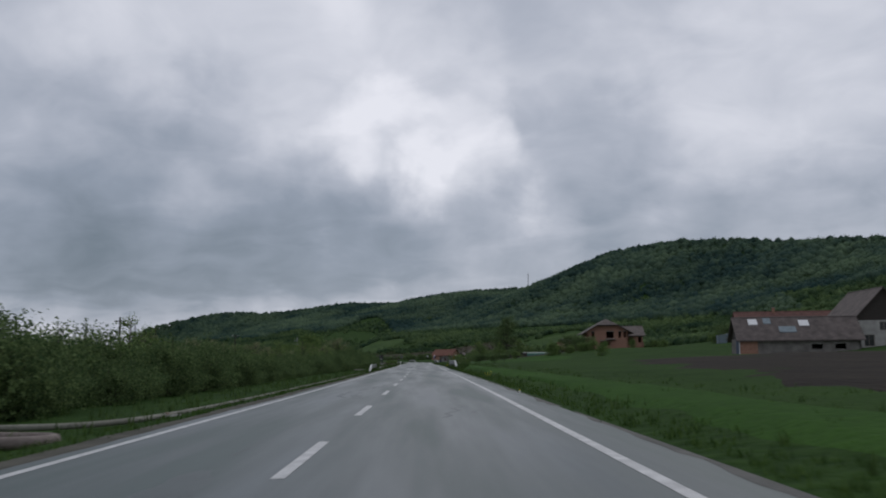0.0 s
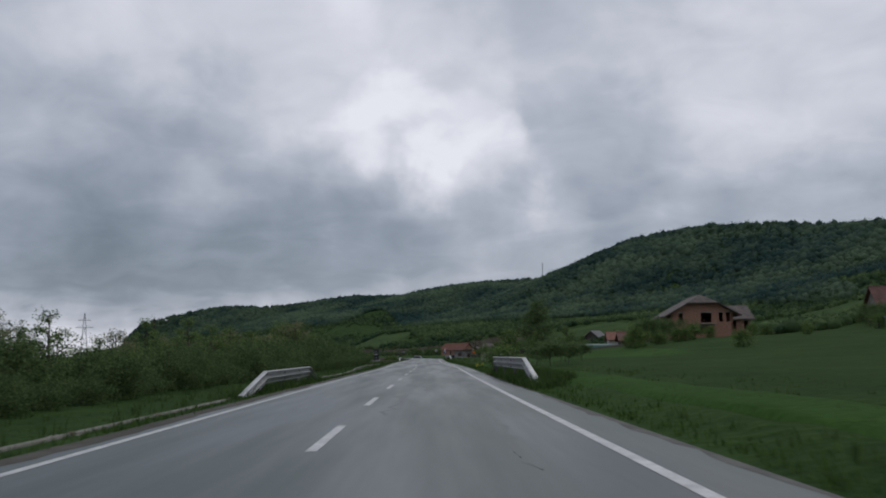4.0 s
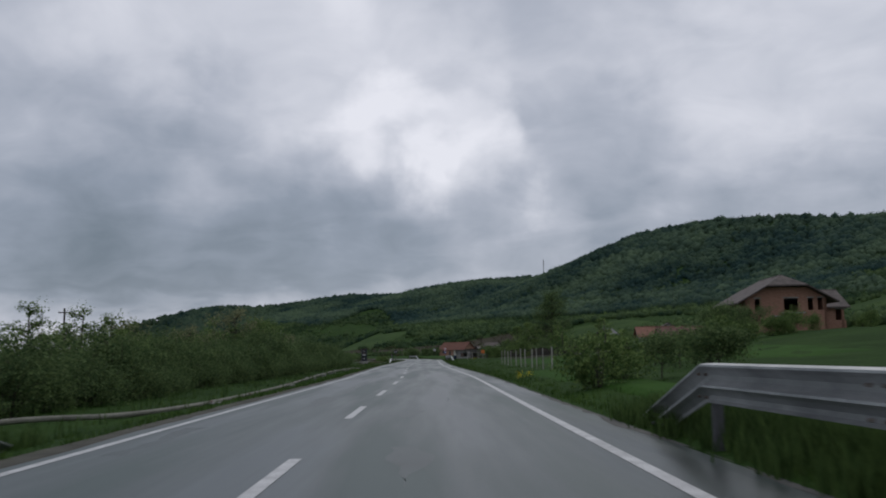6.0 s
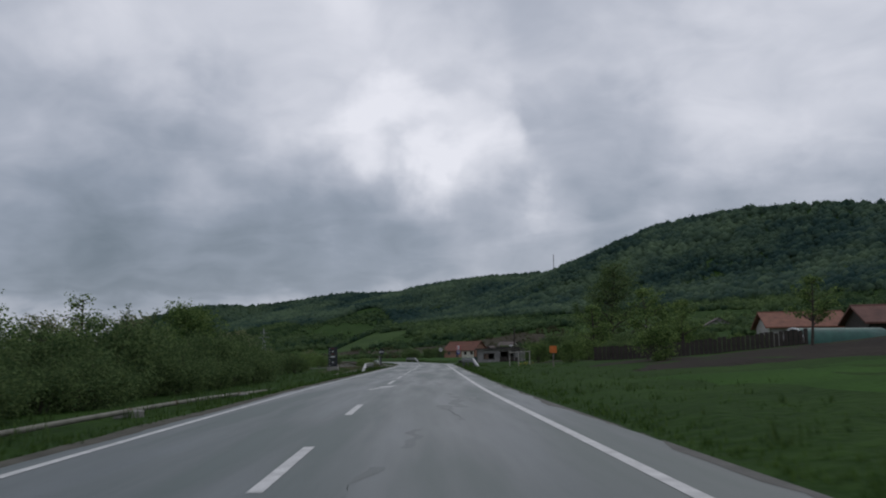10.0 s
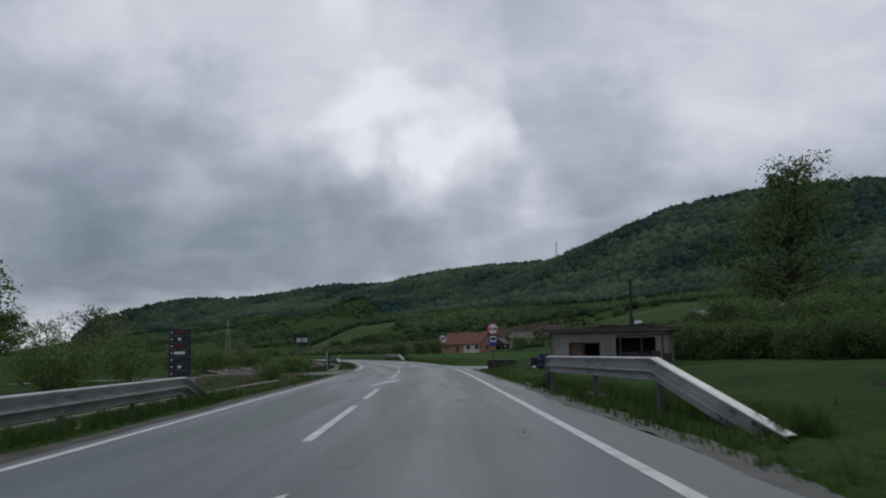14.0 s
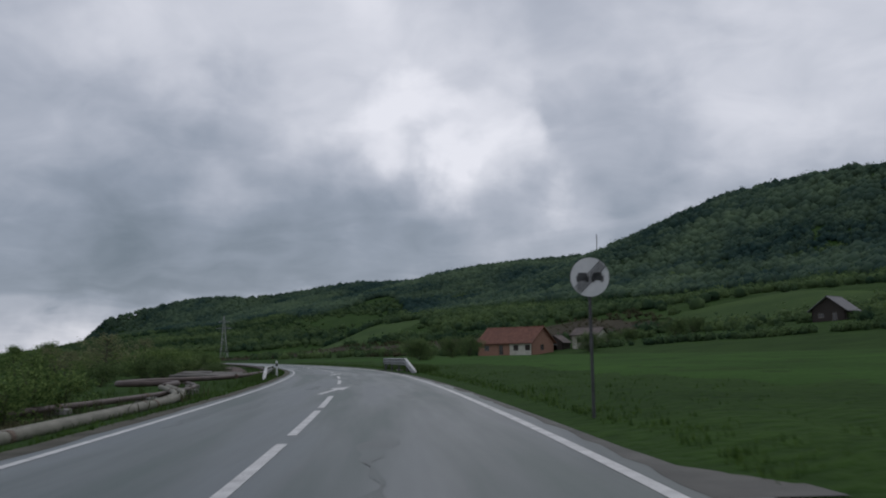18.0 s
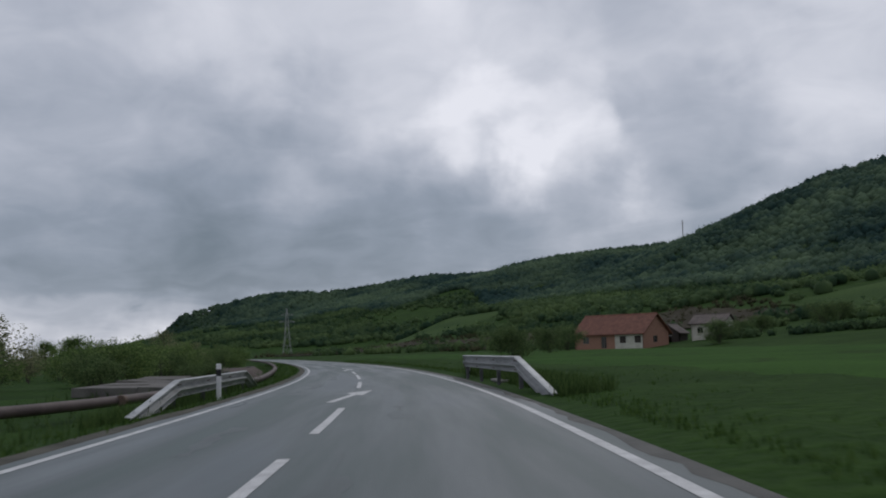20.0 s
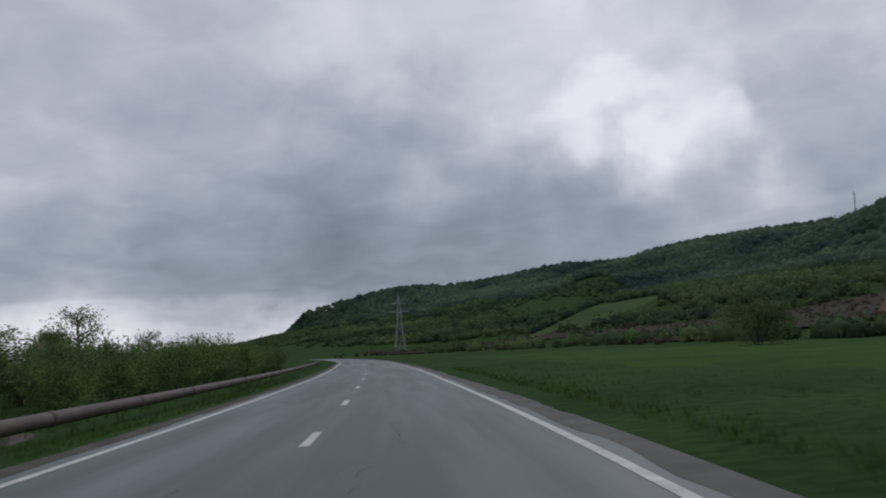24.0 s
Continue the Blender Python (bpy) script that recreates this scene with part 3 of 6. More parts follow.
# worn dark spots and a few sealed cracks
rng = random.Random(5)
for k in range(110):
    y0 = -5 + k * 4.3 + rng.uniform(-2, 2)
    d0 = rng.choice((-2.3, -1.7, -1.3, -0.9, 0.6, 1.1, 1.9, 2.3, 2.7))
    crack = k % 9 == 4
    wide = rng.uniform(0.03, 0.05) if crack else rng.uniform(0.08, 0.3)
    strip("sealed_crack" if crack else "worn_spot", y0, y0 + rng.uniform(1.5, 6), d0, d0 + wide, 0.0008 + 0.00016 * (k % 13), M_OLD, road, step=0.25, wob=0.12 if crack else 0.34)


# ---- fields ----
field("ploughed_field", 7.4, 46, 13, 104, M_SOIL, "dark ploughed soil beside the road", skew=14, relative=True, furrow=0.04, lift=0.10)
field("meadow", 5.4, 7.9, -10, 150, M_MEADOW, "green strip of verge meadow along the road", relative=True, step=1.5, wob=0.35, lift=0.12)
field("meadow", 6.5, 30, 152, 206, M_MEADOW, "lush green fenced meadow grass", relative=True, step=2.5)
field("bare_earth", 9.8, 20, 255, 270, M_SOIL, "dark bare earth patch in the mown grass", relative=True, step=0.9, wob=0.7)
field("weedy_ground", -13.5, -5.2, 286, 346, M_DRYGRASS, "dull brown weedy ground behind the pipeline", relative=True, step=0.8, wob=1.2, lift=0.03)
field("garden_plot", 7.4, 44, 207, 238, M_SOIL, "bare brown garden soil behind the meadow", skew=2, relative=True, furrow=0.03)
field("meadow", 7.5, 60, 322, 520, M_MEADOW, "bright green level meadow beside the bend", relative=True, step=3.0, wob=0.6)
field("ploughed_field", -12, 66, 566, 644, M_VINE, "brown ploughed strip on the hill foot", skew=-22, step=4, lift=0.5)
field("ploughed_field", -78, -22, 640, 690, M_VINE, "brown bare strip on the lower slope", skew=-24, step=4, lift=0.5)
field("hill_pasture", 70, 112, 548, 606, M_HAY, "pale green pasture on the hillside", skew=-10, step=6, lift=0.5)
field("hill_pasture", 126, 186, 440, 500, M_HAY, "pale green pasture on the hillside", skew=20, step=6, lift=0.3)
field("hill_pasture", -86, -34, 706, 792, M_HAY, "bright green clearing on the wooded slope", skew=30, step=6, lift=0.3)


# ---- woods on the hills ----
def ico(level):
    bm = bmesh.new()
    bmesh.ops.create_icosphere(bm, subdivisions=level, radius=1)
    v = np.array([p.co[:] for p in bm.verts])
    f = np.array([[q.index for q in p.verts] for p in bm.faces])
    bm.free()
    return v, f


def leaf_cloud(centres, radii, per, size, rs):
    """Many small leaf sprays, about given clump centres."""
    n = len(centres) * per
    c = np.repeat(centres, per, 0)
    r = np.repeat(radii, per, 0)
    p = rs.normal(size=(n, 3))
    p /= np.linalg.norm(p, axis=1, keepdims=True) + 1e-9
    up = rs.normal(size=(n, 3)) * 0.6 + p * 0.9 + [0, 0, 0.6]
    p = c + p * r * (rs.rand(n, 1) ** 0.4)
    a = np.cross(up, rs.normal(size=(n, 3)))
    a /= np.linalg.norm(a, axis=1, keepdims=True)
    b = np.cross(a, up)
    b /= np.linalg.norm(b, axis=1, keepdims=True)
    s = size * rs.uniform(0.6, 1.4, (n, 1))
    a, b = a * s, b * s * 0.6
    V = np.stack([p - a, p + a * 0.7 - b, p + a * 0.5 + b], 1).reshape(-1, 3)
    F = np.arange(3 * n).reshape(-1, 3)
    return V, F


def woods(name, pts, radius, mat, label, seed, sprays=26, spray=1.3, core=0.86):
    """A wood seen from afar: uneven crowns with loose outer sprays, in one mesh."""
    rs = np.random.RandomState(seed)
    v, f = ico(1)
    n = len(pts)
    patch = 1 + 0.36 * np.sin(pts[:, :1] * 0.031 + 2) * np.sin(pts[:, 1:] * 0.027 + pts[:, :1] * 0.011)
    R = radius * patch * rs.uniform(0.6, 1.45, (n, 1))
    sc = np.concatenate([R, R, R * rs.uniform(0.75, 1.05, (n, 1))], 1)
    ctr = np.column_stack([pts, ground_z(pts[:, 0], pts[:, 1])]) + np.column_stack([0 * R, 0 * R, sc[:, 2] * 0.40])
    jit = 1 + rs.uniform(-0.18, 0.16, (n, len(v), 1))
    V = (ctr[:, None] + v[None] * jit * sc[:, None] * core).reshape(-1, 3)
    F = (f[None] + (np.arange(n) * len(v))[:, None, None]).reshape(-1, 3)
    crown = tagged(mesh_np(name, V, F, mat, smooth=True), label, "woods", kind="stuff")
    V2, F2 = leaf_cloud(ctr + [0, 0, 0.25], sc * 1.02, sprays, spray, rs)
    up = V2.reshape(-1, 3, 3).mean(1)[:, 2] > np.repeat(ctr[:, 2] - 1, sprays)
    F2 = F2[up]
    mesh_np("outer_sprays", V2, F2, mat, crown)
    return crown


def scatter(n, x0, x1, y0, y1, seed, keep):
    rs = np.random.RandomState(seed)
    p = np.column_stack([rs.uniform(x0, x1, n), rs.uniform(y0, y1, n)])
    return p[keep(p, rs)]


def ridge_gap(p):
    best = np.full(len(p), 1e9)
    for a, b in zip(RIDGE[:-1], RIDGE[1:]):
        v = b[:2] - a[:2]
        t = np.clip(((p[:, 0] - a[0]) * v[0] + (p[:, 1] - a[1]) * v[1]) / (v @ v), 0, 1)
        best = np.minimum(best, np.hypot(p[:, 0] - a[0] - t * v[0], p[:, 1] - a[1] - t * v[1]))
    return best


def near_side(p):
    """Whether a place lies on the road's side of the ridge, or just over its crest."""
    y = np.interp(p[:, 0], RIDGE[::-1, 0], RIDGE[::-1, 1])
    return p[:, 1] < y + 25


CLEAR = ((-22, 64, 562, 646), (-92, -24, 640, 688), (62, 112, 546, 608), (128, 200, 442, 502), (-78, -12, 706, 790))


def in_pasture(p):
    """Whether a place lies in one of the open fields, whose edges waver."""
    x = p[:, 0] + 5 * np.sin(p[:, 1] * 0.13)
    y = p[:, 1] + 4 * np.sin(p[:, 0] * 0.11 + 1)
    inside = np.zeros(len(p), bool)
    for x0, x1, y0, y1 in CLEAR:
        inside |= (x > x0) & (x < x1) & (y > y0) & (y < y1)
    return inside


def before_cabin(p):
    """The open grass in front of the cabin on the slope."""
    return (np.abs(p[:, 0] - 72 - (p[:, 1] - 512) * 0.39) < 6) & (p[:, 1] > 462) & (p[:, 1] < 513)


def slope_gap(p):
    """Metres past the foot of the long lower slope."""
    return (p[:, 0] + 50) * 0.83 + (p[:, 1] - 575) * 0.555 - 30


high = scatter(112000, -560, 520, 420, 1600, 3, lambda p, rs: near_side(p) & (ridge_gap(p) < 250 + 60 * np.sin(p[:, 0] * 0.02) + 40 * np.sin(p[:, 0] * 0.061 + 2)) & (ground_z(p[:, 0], p[:, 1]) > 26) & ~in_pasture(p))
end = scatter(1500, -466, -270, 1440, 1560, 17, lambda p, rs: ridge_gap(p) < 55)
high = np.concatenate([high, end])
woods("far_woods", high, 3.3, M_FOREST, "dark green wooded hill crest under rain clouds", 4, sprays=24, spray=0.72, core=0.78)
low = scatter(50000, -420, 420, 150, 1250, 7, lambda p, rs: near_side(p) & (ground_z(p[:, 0], p[:, 1]) < 48) & (ground_z(p[:, 0], p[:, 1]) > 5) & ~in_pasture(p) & (np.sin(p[:, 0] * 0.035 + 1) + np.sin(p[:, 1] * 0.045 + p[:, 0] * 0.03) + rs.uniform(-0.7, 0.7, len(p)) > -1.0) & ((p[:, 1] > 300) | (ground_z(p[:, 0], p[:, 1]) > 9)) & ~before_cabin(p))
woods("hillside_thicket", low, 2.2, M_SCRUB, "mixed green scrub and orchard trees on the slope", 8, sprays=30, spray=0.62, core=0.68)
foot = scatter(5200, -170, 90, 440, 800, 9, lambda p, rs: (np.abs(slope_gap(p) + 2 + 3 * np.sin(p[:, 0] * 0.07)) < 5) & (p[:, 0] - centre(p[:, 1]) > 26) & ~before_cabin(p) & ~((p[:, 0] > -6) & (p[:, 0] < 50) & (p[:, 1] < 532)))
woods("field_hedge", foot, 1.6, M_SCRUB, "dark hedge of shrubs along the meadow edge", 10, sprays=46, spray=0.42, core=0.66)
rows_ = scatter(9000, -120, 190, 420, 860, 19, lambda p, rs: (np.abs((slope_gap(p) + 6 * np.sin(p[:, 1] * 0.03)) % 46 - 23) < 2.6) & (slope_gap(p) > 8) & (slope_gap(p) < 190) & ~before_cabin(p) & ~in_pasture(p) & (rs.rand(len(p)) < 0.4 + 0.6 * np.sin(p[:, 0] * 0.09) ** 2))
woods("field_hedge", rows_, 1.6, M_SCRUB, "hedgerow of bushes between hillside fields", 20, sprays=44, spray=0.42, core=0.66)
edge = scatter(2600, 22, 76, 436, 512, 23, lambda p, rs: path_gap(p[:, 0], p[:, 1], [(28, 507), (46, 482), (58, 464), (68, 449), (74, 440)]) < 1.6 + 0.9 * np.sin(p[:, 1] * 0.4))
woods("field_hedge", edge, 0.95, M_SCRUB, "low dark hedge between the meadow and the gardens", 24, sprays=40, spray=0.30, core=0.66)
vines = scatter(5200, -95, 66, 504, 690, 29, lambda p, rs: in_pasture(p) & (p[:, 0] < 62) & (p[:, 1] < 690) & (np.abs((p[:, 0] * 0.6 - p[:, 1] * 0.8) % 5 - 2.5) < 0.9) & (rs.rand(len(p)) < 0.75))
woods("vine_rows", vines, 0.8, M_DRYSCRUB, "brownish rows of leafless vines and weeds", 30, sprays=26, spray=0.3, core=0.5)


# ---- trees and bushes ----
def make_tree(name, height, spread, bare, leaves, size, mat, label, category, seed, stems=1, at=None, clumps=26, low_start=0.25):
    """A tapered trunk with limbs, and a ragged crown of leaf sprays at their ends."""
    rs = np.random.RandomState(seed)
    e = empty(name, at or Matrix(), label, category)
    bm, shoots = bmesh.new(), []
    tips = []
    for s in range(stems):
        a = rs.uniform(0, math.tau)
        foot = Vector((math.cos(a), math.sin(a), 0)) * (0.02 * (stems > 1))
        lean = Vector((rs.normal(), rs.normal(), 0)) * (0.05 if stems == 1 else 0.16) * height
        top = foot + lean + Vector((0, 0, height * (0.82 if stems == 1 else rs.uniform(0.55, 0.85))))
        r = 0.022 * height * (1 if stems == 1 else 0.55)
        mid = foot.lerp(top, 0.5) + Vector((rs.normal(), rs.normal(), 0)) * 0.03 * height
        bar(bm, foot - Vector((0, 0, 0.3)), mid, r, r * 0.66, 7)
        bar(bm, mid, top, r * 0.66, r * 0.15, 6)
        for k in range(clumps // stems):
            u = rs.uniform(low_start, 1.0)
            p = foot.lerp(mid, u * 2) if u < 0.5 else mid.lerp(top, u * 2 - 1)
            reach = spread * 0.5 * math.sin(math.pi * min(1, 0.18 + 0.75 * u)) * rs.uniform(0.55, 1.15)
            b = rs.uniform(0, math.tau)
            q = p + Vector((math.cos(b) * reach, math.sin(b) * reach, reach * rs.uniform(0.15, 0.75)))
            bar(bm, p, q, r * 0.28, r * 0.05, 4)
            tips.append(q)
            tips.append(p.lerp(q, 0.6))
    for k in range(int(10 * (stems > 1))):
        p = tips[int(rs.randint(len(tips)))]
        q = p + Vector((rs.normal() * 0.1, rs.normal() * 0.1, height * rs.uniform(0.15, 0.35)))
        bar(bm, p, q, 0.012, 0.004, 4)
        shoots.extend(p.lerp(q, u) for u in (0.5, 0.75, 1.0))
    part("trunk", bm, M_BARK, e)
    t = np.array([v[:] for v in tips])
    rad = np.abs(rs.normal(1, 0.3, (len(t), 1))) * spread * (0.10 + 0.05 * (1 - bare)) * np.array([[1.1, 1.1, 0.85]])
    V, F = leaf_cloud(t, rad, max(4, leaves // len(t)), size, rs)
    if shoots:
        W, G = leaf_cloud(np.array([v[:] for v in shoots]), np.full((len(shoots), 3), 0.16), 9, size * 0.8, rs)
        V, F = np.concatenate([V, W]), np.concatenate([F, G + len(V)])
    V[:, 2] = np.maximum(V[:, 2], 0.02)
    mesh_np("crown", V, F, mat, e)
    return e


def plant(src, spots, seed, smin=0.8, smax=1.2, growth=None):
    """Copies of a plant, each turned and sized differently, standing on the land."""
    r = random.Random(seed)
    first = True
    for x, y in spots:
        s = r.uniform(smin, smax) * (growth(y) if growth else 1.0)
        m = Matrix.Translation((x, y, gz(x, y) - 0.05)) @ Matrix.Rotation(r.uniform(0, math.tau), 4, "Z") @ Matrix.Diagonal((s, s, s * r.uniform(0.88, 1.12), 1))
        if first:
            src.matrix_basis = m
            first = False
        else:
            c = copy_thing(src, Matrix())
            c.matrix_basis = m


def along(y0, y1, step, d0, d1, seed):
    """Spots beside the road, between two distances from its centre line."""
    r = random.Random(seed)
    y, out = y0, []
    while y < y1:
        d = r.uniform(d0, d1)
        p = road_at(y, d)
        out.append((p[0], p[1]))
        y += step * r.uniform(0.6, 1.4)
    return out


bush_a = make_tree("willow_bush", 2.85, 4.2, 0.0, 5000, 0.074, M_LEAF_B, "dense dark green roadside willow bush", "bush", 21, stems=6, clumps=54, low_start=0.05)
def hedge_growth(y):
    """How tall the thicket along the road has grown, place by place."""
    return float(np.interp(y, [0, 40, 75, 125, 150, 190, 240, 262], [1.34, 1.26, 1.0, 1.0, 1.2, 1.48, 1.4, 1.1]))


plant(bush_a, along(-6, 246, 3.1, -14.5, -10.5, 1) + along(247, 284, 3.6, -17, -13, 11), 2, 0.60, 0.88, hedge_growth)
plant(bush_a, along(411, 421, 3.2, -10.5, -8.6, 17), 3, 0.4, 0.6)
for k, (x, y) in enumerate(along(-4, 246, 2.3, -11.6, -10.2, 61)):
    c = copy_thing(bush_a, Matrix())
    g = (0.46 + 0.05 * (k * 5 % 4)) * hedge_growth(y)
    c.matrix_basis = Matrix.Translation((x, y, gz(x, y) - 0.25)) @ Matrix.Rotation(k * 1.7, 4, "Z") @ Matrix.Diagonal((g, g, g * 0.85, 1))
bush_b = make_tree("hazel_bush", 3.4, 4.4, 0.1, 4800, 0.078, M_LEAF, "bright green hazel bush in a thicket", "bush", 22, stems=5, clumps=50, low_start=0.08)
plant(bush_b, along(-4, 250, 4.2, -20, -14.0, 3) + along(250, 286, 4.5, -22, -16, 13), 4, 0.52, 0.82, hedge_growth)
tree_a = make_tree("young_poplar", 5.4, 3.2, 0.55, 1700, 0.075, M_LEAF, "slim young poplar with sparse spring leaves", "tree", 23, clumps=34, low_start=0.3)
plant(tree_a, along(4, 262, 5, -24, -14, 5), 6, 0.55, 0.88, hedge_growth)
tree_b = make_tree("flowering_tree", 4.8, 4.0, 0.45, 2100, 0.075, M_LEAF_C, "small pale blossoming tree in the hedge", "tree", 24, stems=1, clumps=36, low_start=0.25)
plant(tree_b, along(2, 236, 8, -24, -15, 7), 8, 0.55, 0.9, hedge_growth)

for k, (x, y, s) in enumerate(((-14.6, 186.5, 1.42), (-16.4, 189.5, 1.3), (-15.2, 193, 1.45), (-17.5, 197, 1.2), (-14.2, 182.5, 1.25))):
    q = copy_thing((bush_a, bush_b)[k % 2], Matrix())
    q.matrix_basis = Matrix.Translation((x, y, gz(x, y) - 0.05)) @ Matrix.Rotation(k * 1.9 + 0.4, 4, "Z") @ Matrix.Diagonal((s, s, s, 1))

rim = scatter(700, -1300, -480, 1150, 1500, 12, lambda p, rs: p[:, 0] < -440)
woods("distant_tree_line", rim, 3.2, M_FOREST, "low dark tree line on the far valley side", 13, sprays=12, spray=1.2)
for k, (x, y, s) in enumerate(((-19, 285, 0.95), (-16.5, 292, 0.8), (-20, 300, 1.0), (-17.5, 306, 0.85), (-23, 312, 1.0), (-28, 296, 1.1), (-31, 330, 1.0), (-19.5, 338, 0.85), (-17.0, 342, 0.7), (-22.5, 346, 0.95), (-27, 352, 1.0))):
    c = copy_thing(bush_b if k % 2 else bush_a, Matrix())
    c.matrix_basis = Matrix.Translation((x, y, gz(x, y) - 0.05)) @ Matrix.Rotation(k * 1.9, 4, "Z") @ Matrix.Diagonal((s, s, s * 0.9, 1))
for k, (y, d) in enumerate((y, d) for y, d in zip(range(384, 560, 5), [-15, -21, -27, -17, -30, -20, -14, -25, -18, -33, -22, -16, -28, -19, -24, -15, -31, -20, -17, -26, -14, -22, -30, -18, -25, -16, -21, -28, -15, -19, -24, -17, -29, -20, -16, -23])):
    p = road_at(y, d)
    s = 0.7 + 0.035 * ((k * 7) % 11)
    c = copy_thing((bush_a, bush_b, bush_b, tree_b)[k % 4], Matrix())
    c.matrix_basis = Matrix.Translation((p[0], p[1], gz(p[0], p[1]) - 0.05)) @ Matrix.Rotation(k * 2.3, 4, "Z") @ Matrix.Diagonal((s, s, s * 0.85, 1))
for k in range(60):
    y = 425 + k * 2.2
    d = -11 - (k * 37 % 100) / 100 * 14 - 2 * (y < 448)
    p = road_at(y, d)
    s = 0.5 + 0.04 * ((k * 5) % 9)
    q = copy_thing((bush_b, bush_a, tree_b)[k % 3] if k % 7 else tree_a, Matrix())
    q.matrix_basis = Matrix.Translation((p[0], p[1], gz(p[0], p[1]) - 0.05)) @ Matrix.Rotation(k * 1.3, 4, "Z") @ Matrix.Diagonal((s * 1.15, s * 1.15, s * 0.9, 1))
for k in range(48):
    y = 404 + k * 3.1
    if k % 3 == 1:
        continue
    d = -13.2 - (k * 29 % 100) / 100 * 3.0 + 1.2 * (420 < y < 450)
    p = road_at(y, d)
    s = 0.72 + 0.055 * ((k * 7) % 6)
    q = copy_thing((bush_a, bush_b)[k % 2], Matrix())
    q.matrix_basis = Matrix.Translation((p[0], p[1], gz(p[0], p[1]) - 0.05)) @ Matrix.Rotation(k * 1.7, 4, "Z") @ Matrix.Diagonal((s, s, s * 0.9, 1))
for k in range(26):
    p = road_at(449 + k * 2.8, -8.4 - (k * 41 % 100) / 100 * 3.2)
    s = 0.55 + 0.06 * ((k * 5) % 7)
    q = copy_thing((bush_b, bush_a, bush_b)[k % 3], Matrix())
    q.matrix_basis = Matrix.Translation((p[0], p[1], gz(p[0], p[1]) - 0.05)) @ Matrix.Rotation(k * 2.1, 4, "Z") @ Matrix.Diagonal((s * 0.8, s * 0.8, s, 1))
for k, (x, y, s) in enumerate(((-50.9, 475, 1.22), (-48.2, 478, 0.85), (-56, 478, 0.9), (-60, 476, 0.95), (-63, 482, 0.8), (-46, 480, 0.72), (-54, 470, 0.7))):
    q = copy_thing((tree_b, tree_b, tree_a)[k % 3], Matrix())
    q.matrix_basis = Matrix.Translation((x, y, gz(x, y) - 0.05)) @ Matrix.Rotation(k * 2.1, 4, "Z") @ Matrix.Diagonal((s * 0.85, s * 0.85, s, 1))
tall = make_tree("poplar_tree", 18.5, 9.6, 0.35, 12000, 0.15, M_LEAF_B, "tall loose-crowned poplar behind the shed", "tree", 31, clumps=70, low_start=0.25)
plant(tall, [(28.0, 322)], 9, 1.03, 1.05)
round_tree = make_tree("ash_tree", 7.2, 6.0, 0.3, 6800, 0.13, M_LEAF, "round-crowned green ash tree among bushes", "tree", 32, clumps=52, low_start=0.35)
plant(round_tree, [(-88, 524), (-100, 520), (-112, 560)], 10, 0.8, 1.05)
for src, x, y, s in ((round_tree, -38.4, 326, 1.7), (tree_a, -40, 296, 1.3), (tree_a, -43.5, 304, 1.35), (tree_a, -36, 287, 1.2), (round_tree, -54, 371, 1.3), (tree_b, -37, 357, 1.75), (tree_b, -44, 362, 1.5), (bush_b, -33, 352, 1.3)):
    q = copy_thing(src, Matrix())
    q.matrix_basis = Matrix.Translation((x, y, gz(x, y) - 0.05)) @ Matrix.Rotation(x, 4, "Z") @ Matrix.Diagonal((s, s, s, 1))
thorn = make_tree("hawthorn", 5.0, 5.0, 0.0, 9500, 0.085, M_LEAF_B, "dense green hawthorn at the edge of a meadow", "bush", 33, stems=4, clumps=60, low_start=0.1)
plant(thorn, [(72, 214), (69, 218), (66, 206), (32, 206), (35, 208), (-1.0, 470), (24, 495), (30, 508), (36, 520), (44, 512), (2, 492), (52, 530), (12, 524), (-8, 500), (17, 303), (21, 299), (25, 306), (29, 300), (33, 310), (23, 313), (37, 305), (31, 320), (24, 326)], 11, 0.75, 1.08)
q = copy_thing(thorn, Matrix())
q.matrix_basis = Matrix.Translation((-4.9, 434, gz(-4.9, 434) - 0.4)) @ Matrix.Rotation(1.1, 4, "Z") @ Matrix.Diagonal((0.72, 0.72, 0.78, 1))
shrub = make_tree("elder_shrub", 2.1, 2.5, 0.0, 3400, 0.065, M_LEAF, "low green elder shrub in rough grass", "shrub", 34, stems=5, clumps=40, low_start=0.05)
plant(shrub, [(27, 190), (29.5, 191), (32, 192), (34.5, 193.5), (25, 189), (25, 186), (29, 190), (33, 192), (37, 195), (43, 196), (48, 190), (19, 196), (12, 226), (38, 230), (13.5, 258), (10, 244), (15, 268), (18, 282), (21, 290), (25, 300), (16.5, 299), (9.5, 262),
              (30, 160), (60, 196), (66, 186), (72, 205), (54, 222), (20, 252), (28, 262), (35, 275), (44, 262), (50, 280)], 12, 0.8, 1.35)
for k in range(22):
    u = k / 21
    x, y = 13.2 + 14 * u + 0.8 * math.sin(k * 2.1), 303 - 21 * u + 1.2 * math.sin(k * 1.3)
    q = copy_thing((thorn, shrub, thorn)[k % 3], Matrix())
    s = (0.46, 0.95, 0.56)[k % 3] + 0.03 * (k % 4)
    q.matrix_basis = Matrix.Translation((x, y, gz(x, y) - 0.3)) @ Matrix.Rotation(k * 2.2, 4, "Z") @ Matrix.Diagonal((s * 1.2, s * 1.2, s, 1))
orchard = make_tree("plum_tree", 1.5, 1.9, 0.0, 3600, 0.045, M_LEAF_B, "small round plum tree beside the verge", "tree", 37, clumps=46, low_start=0.35)
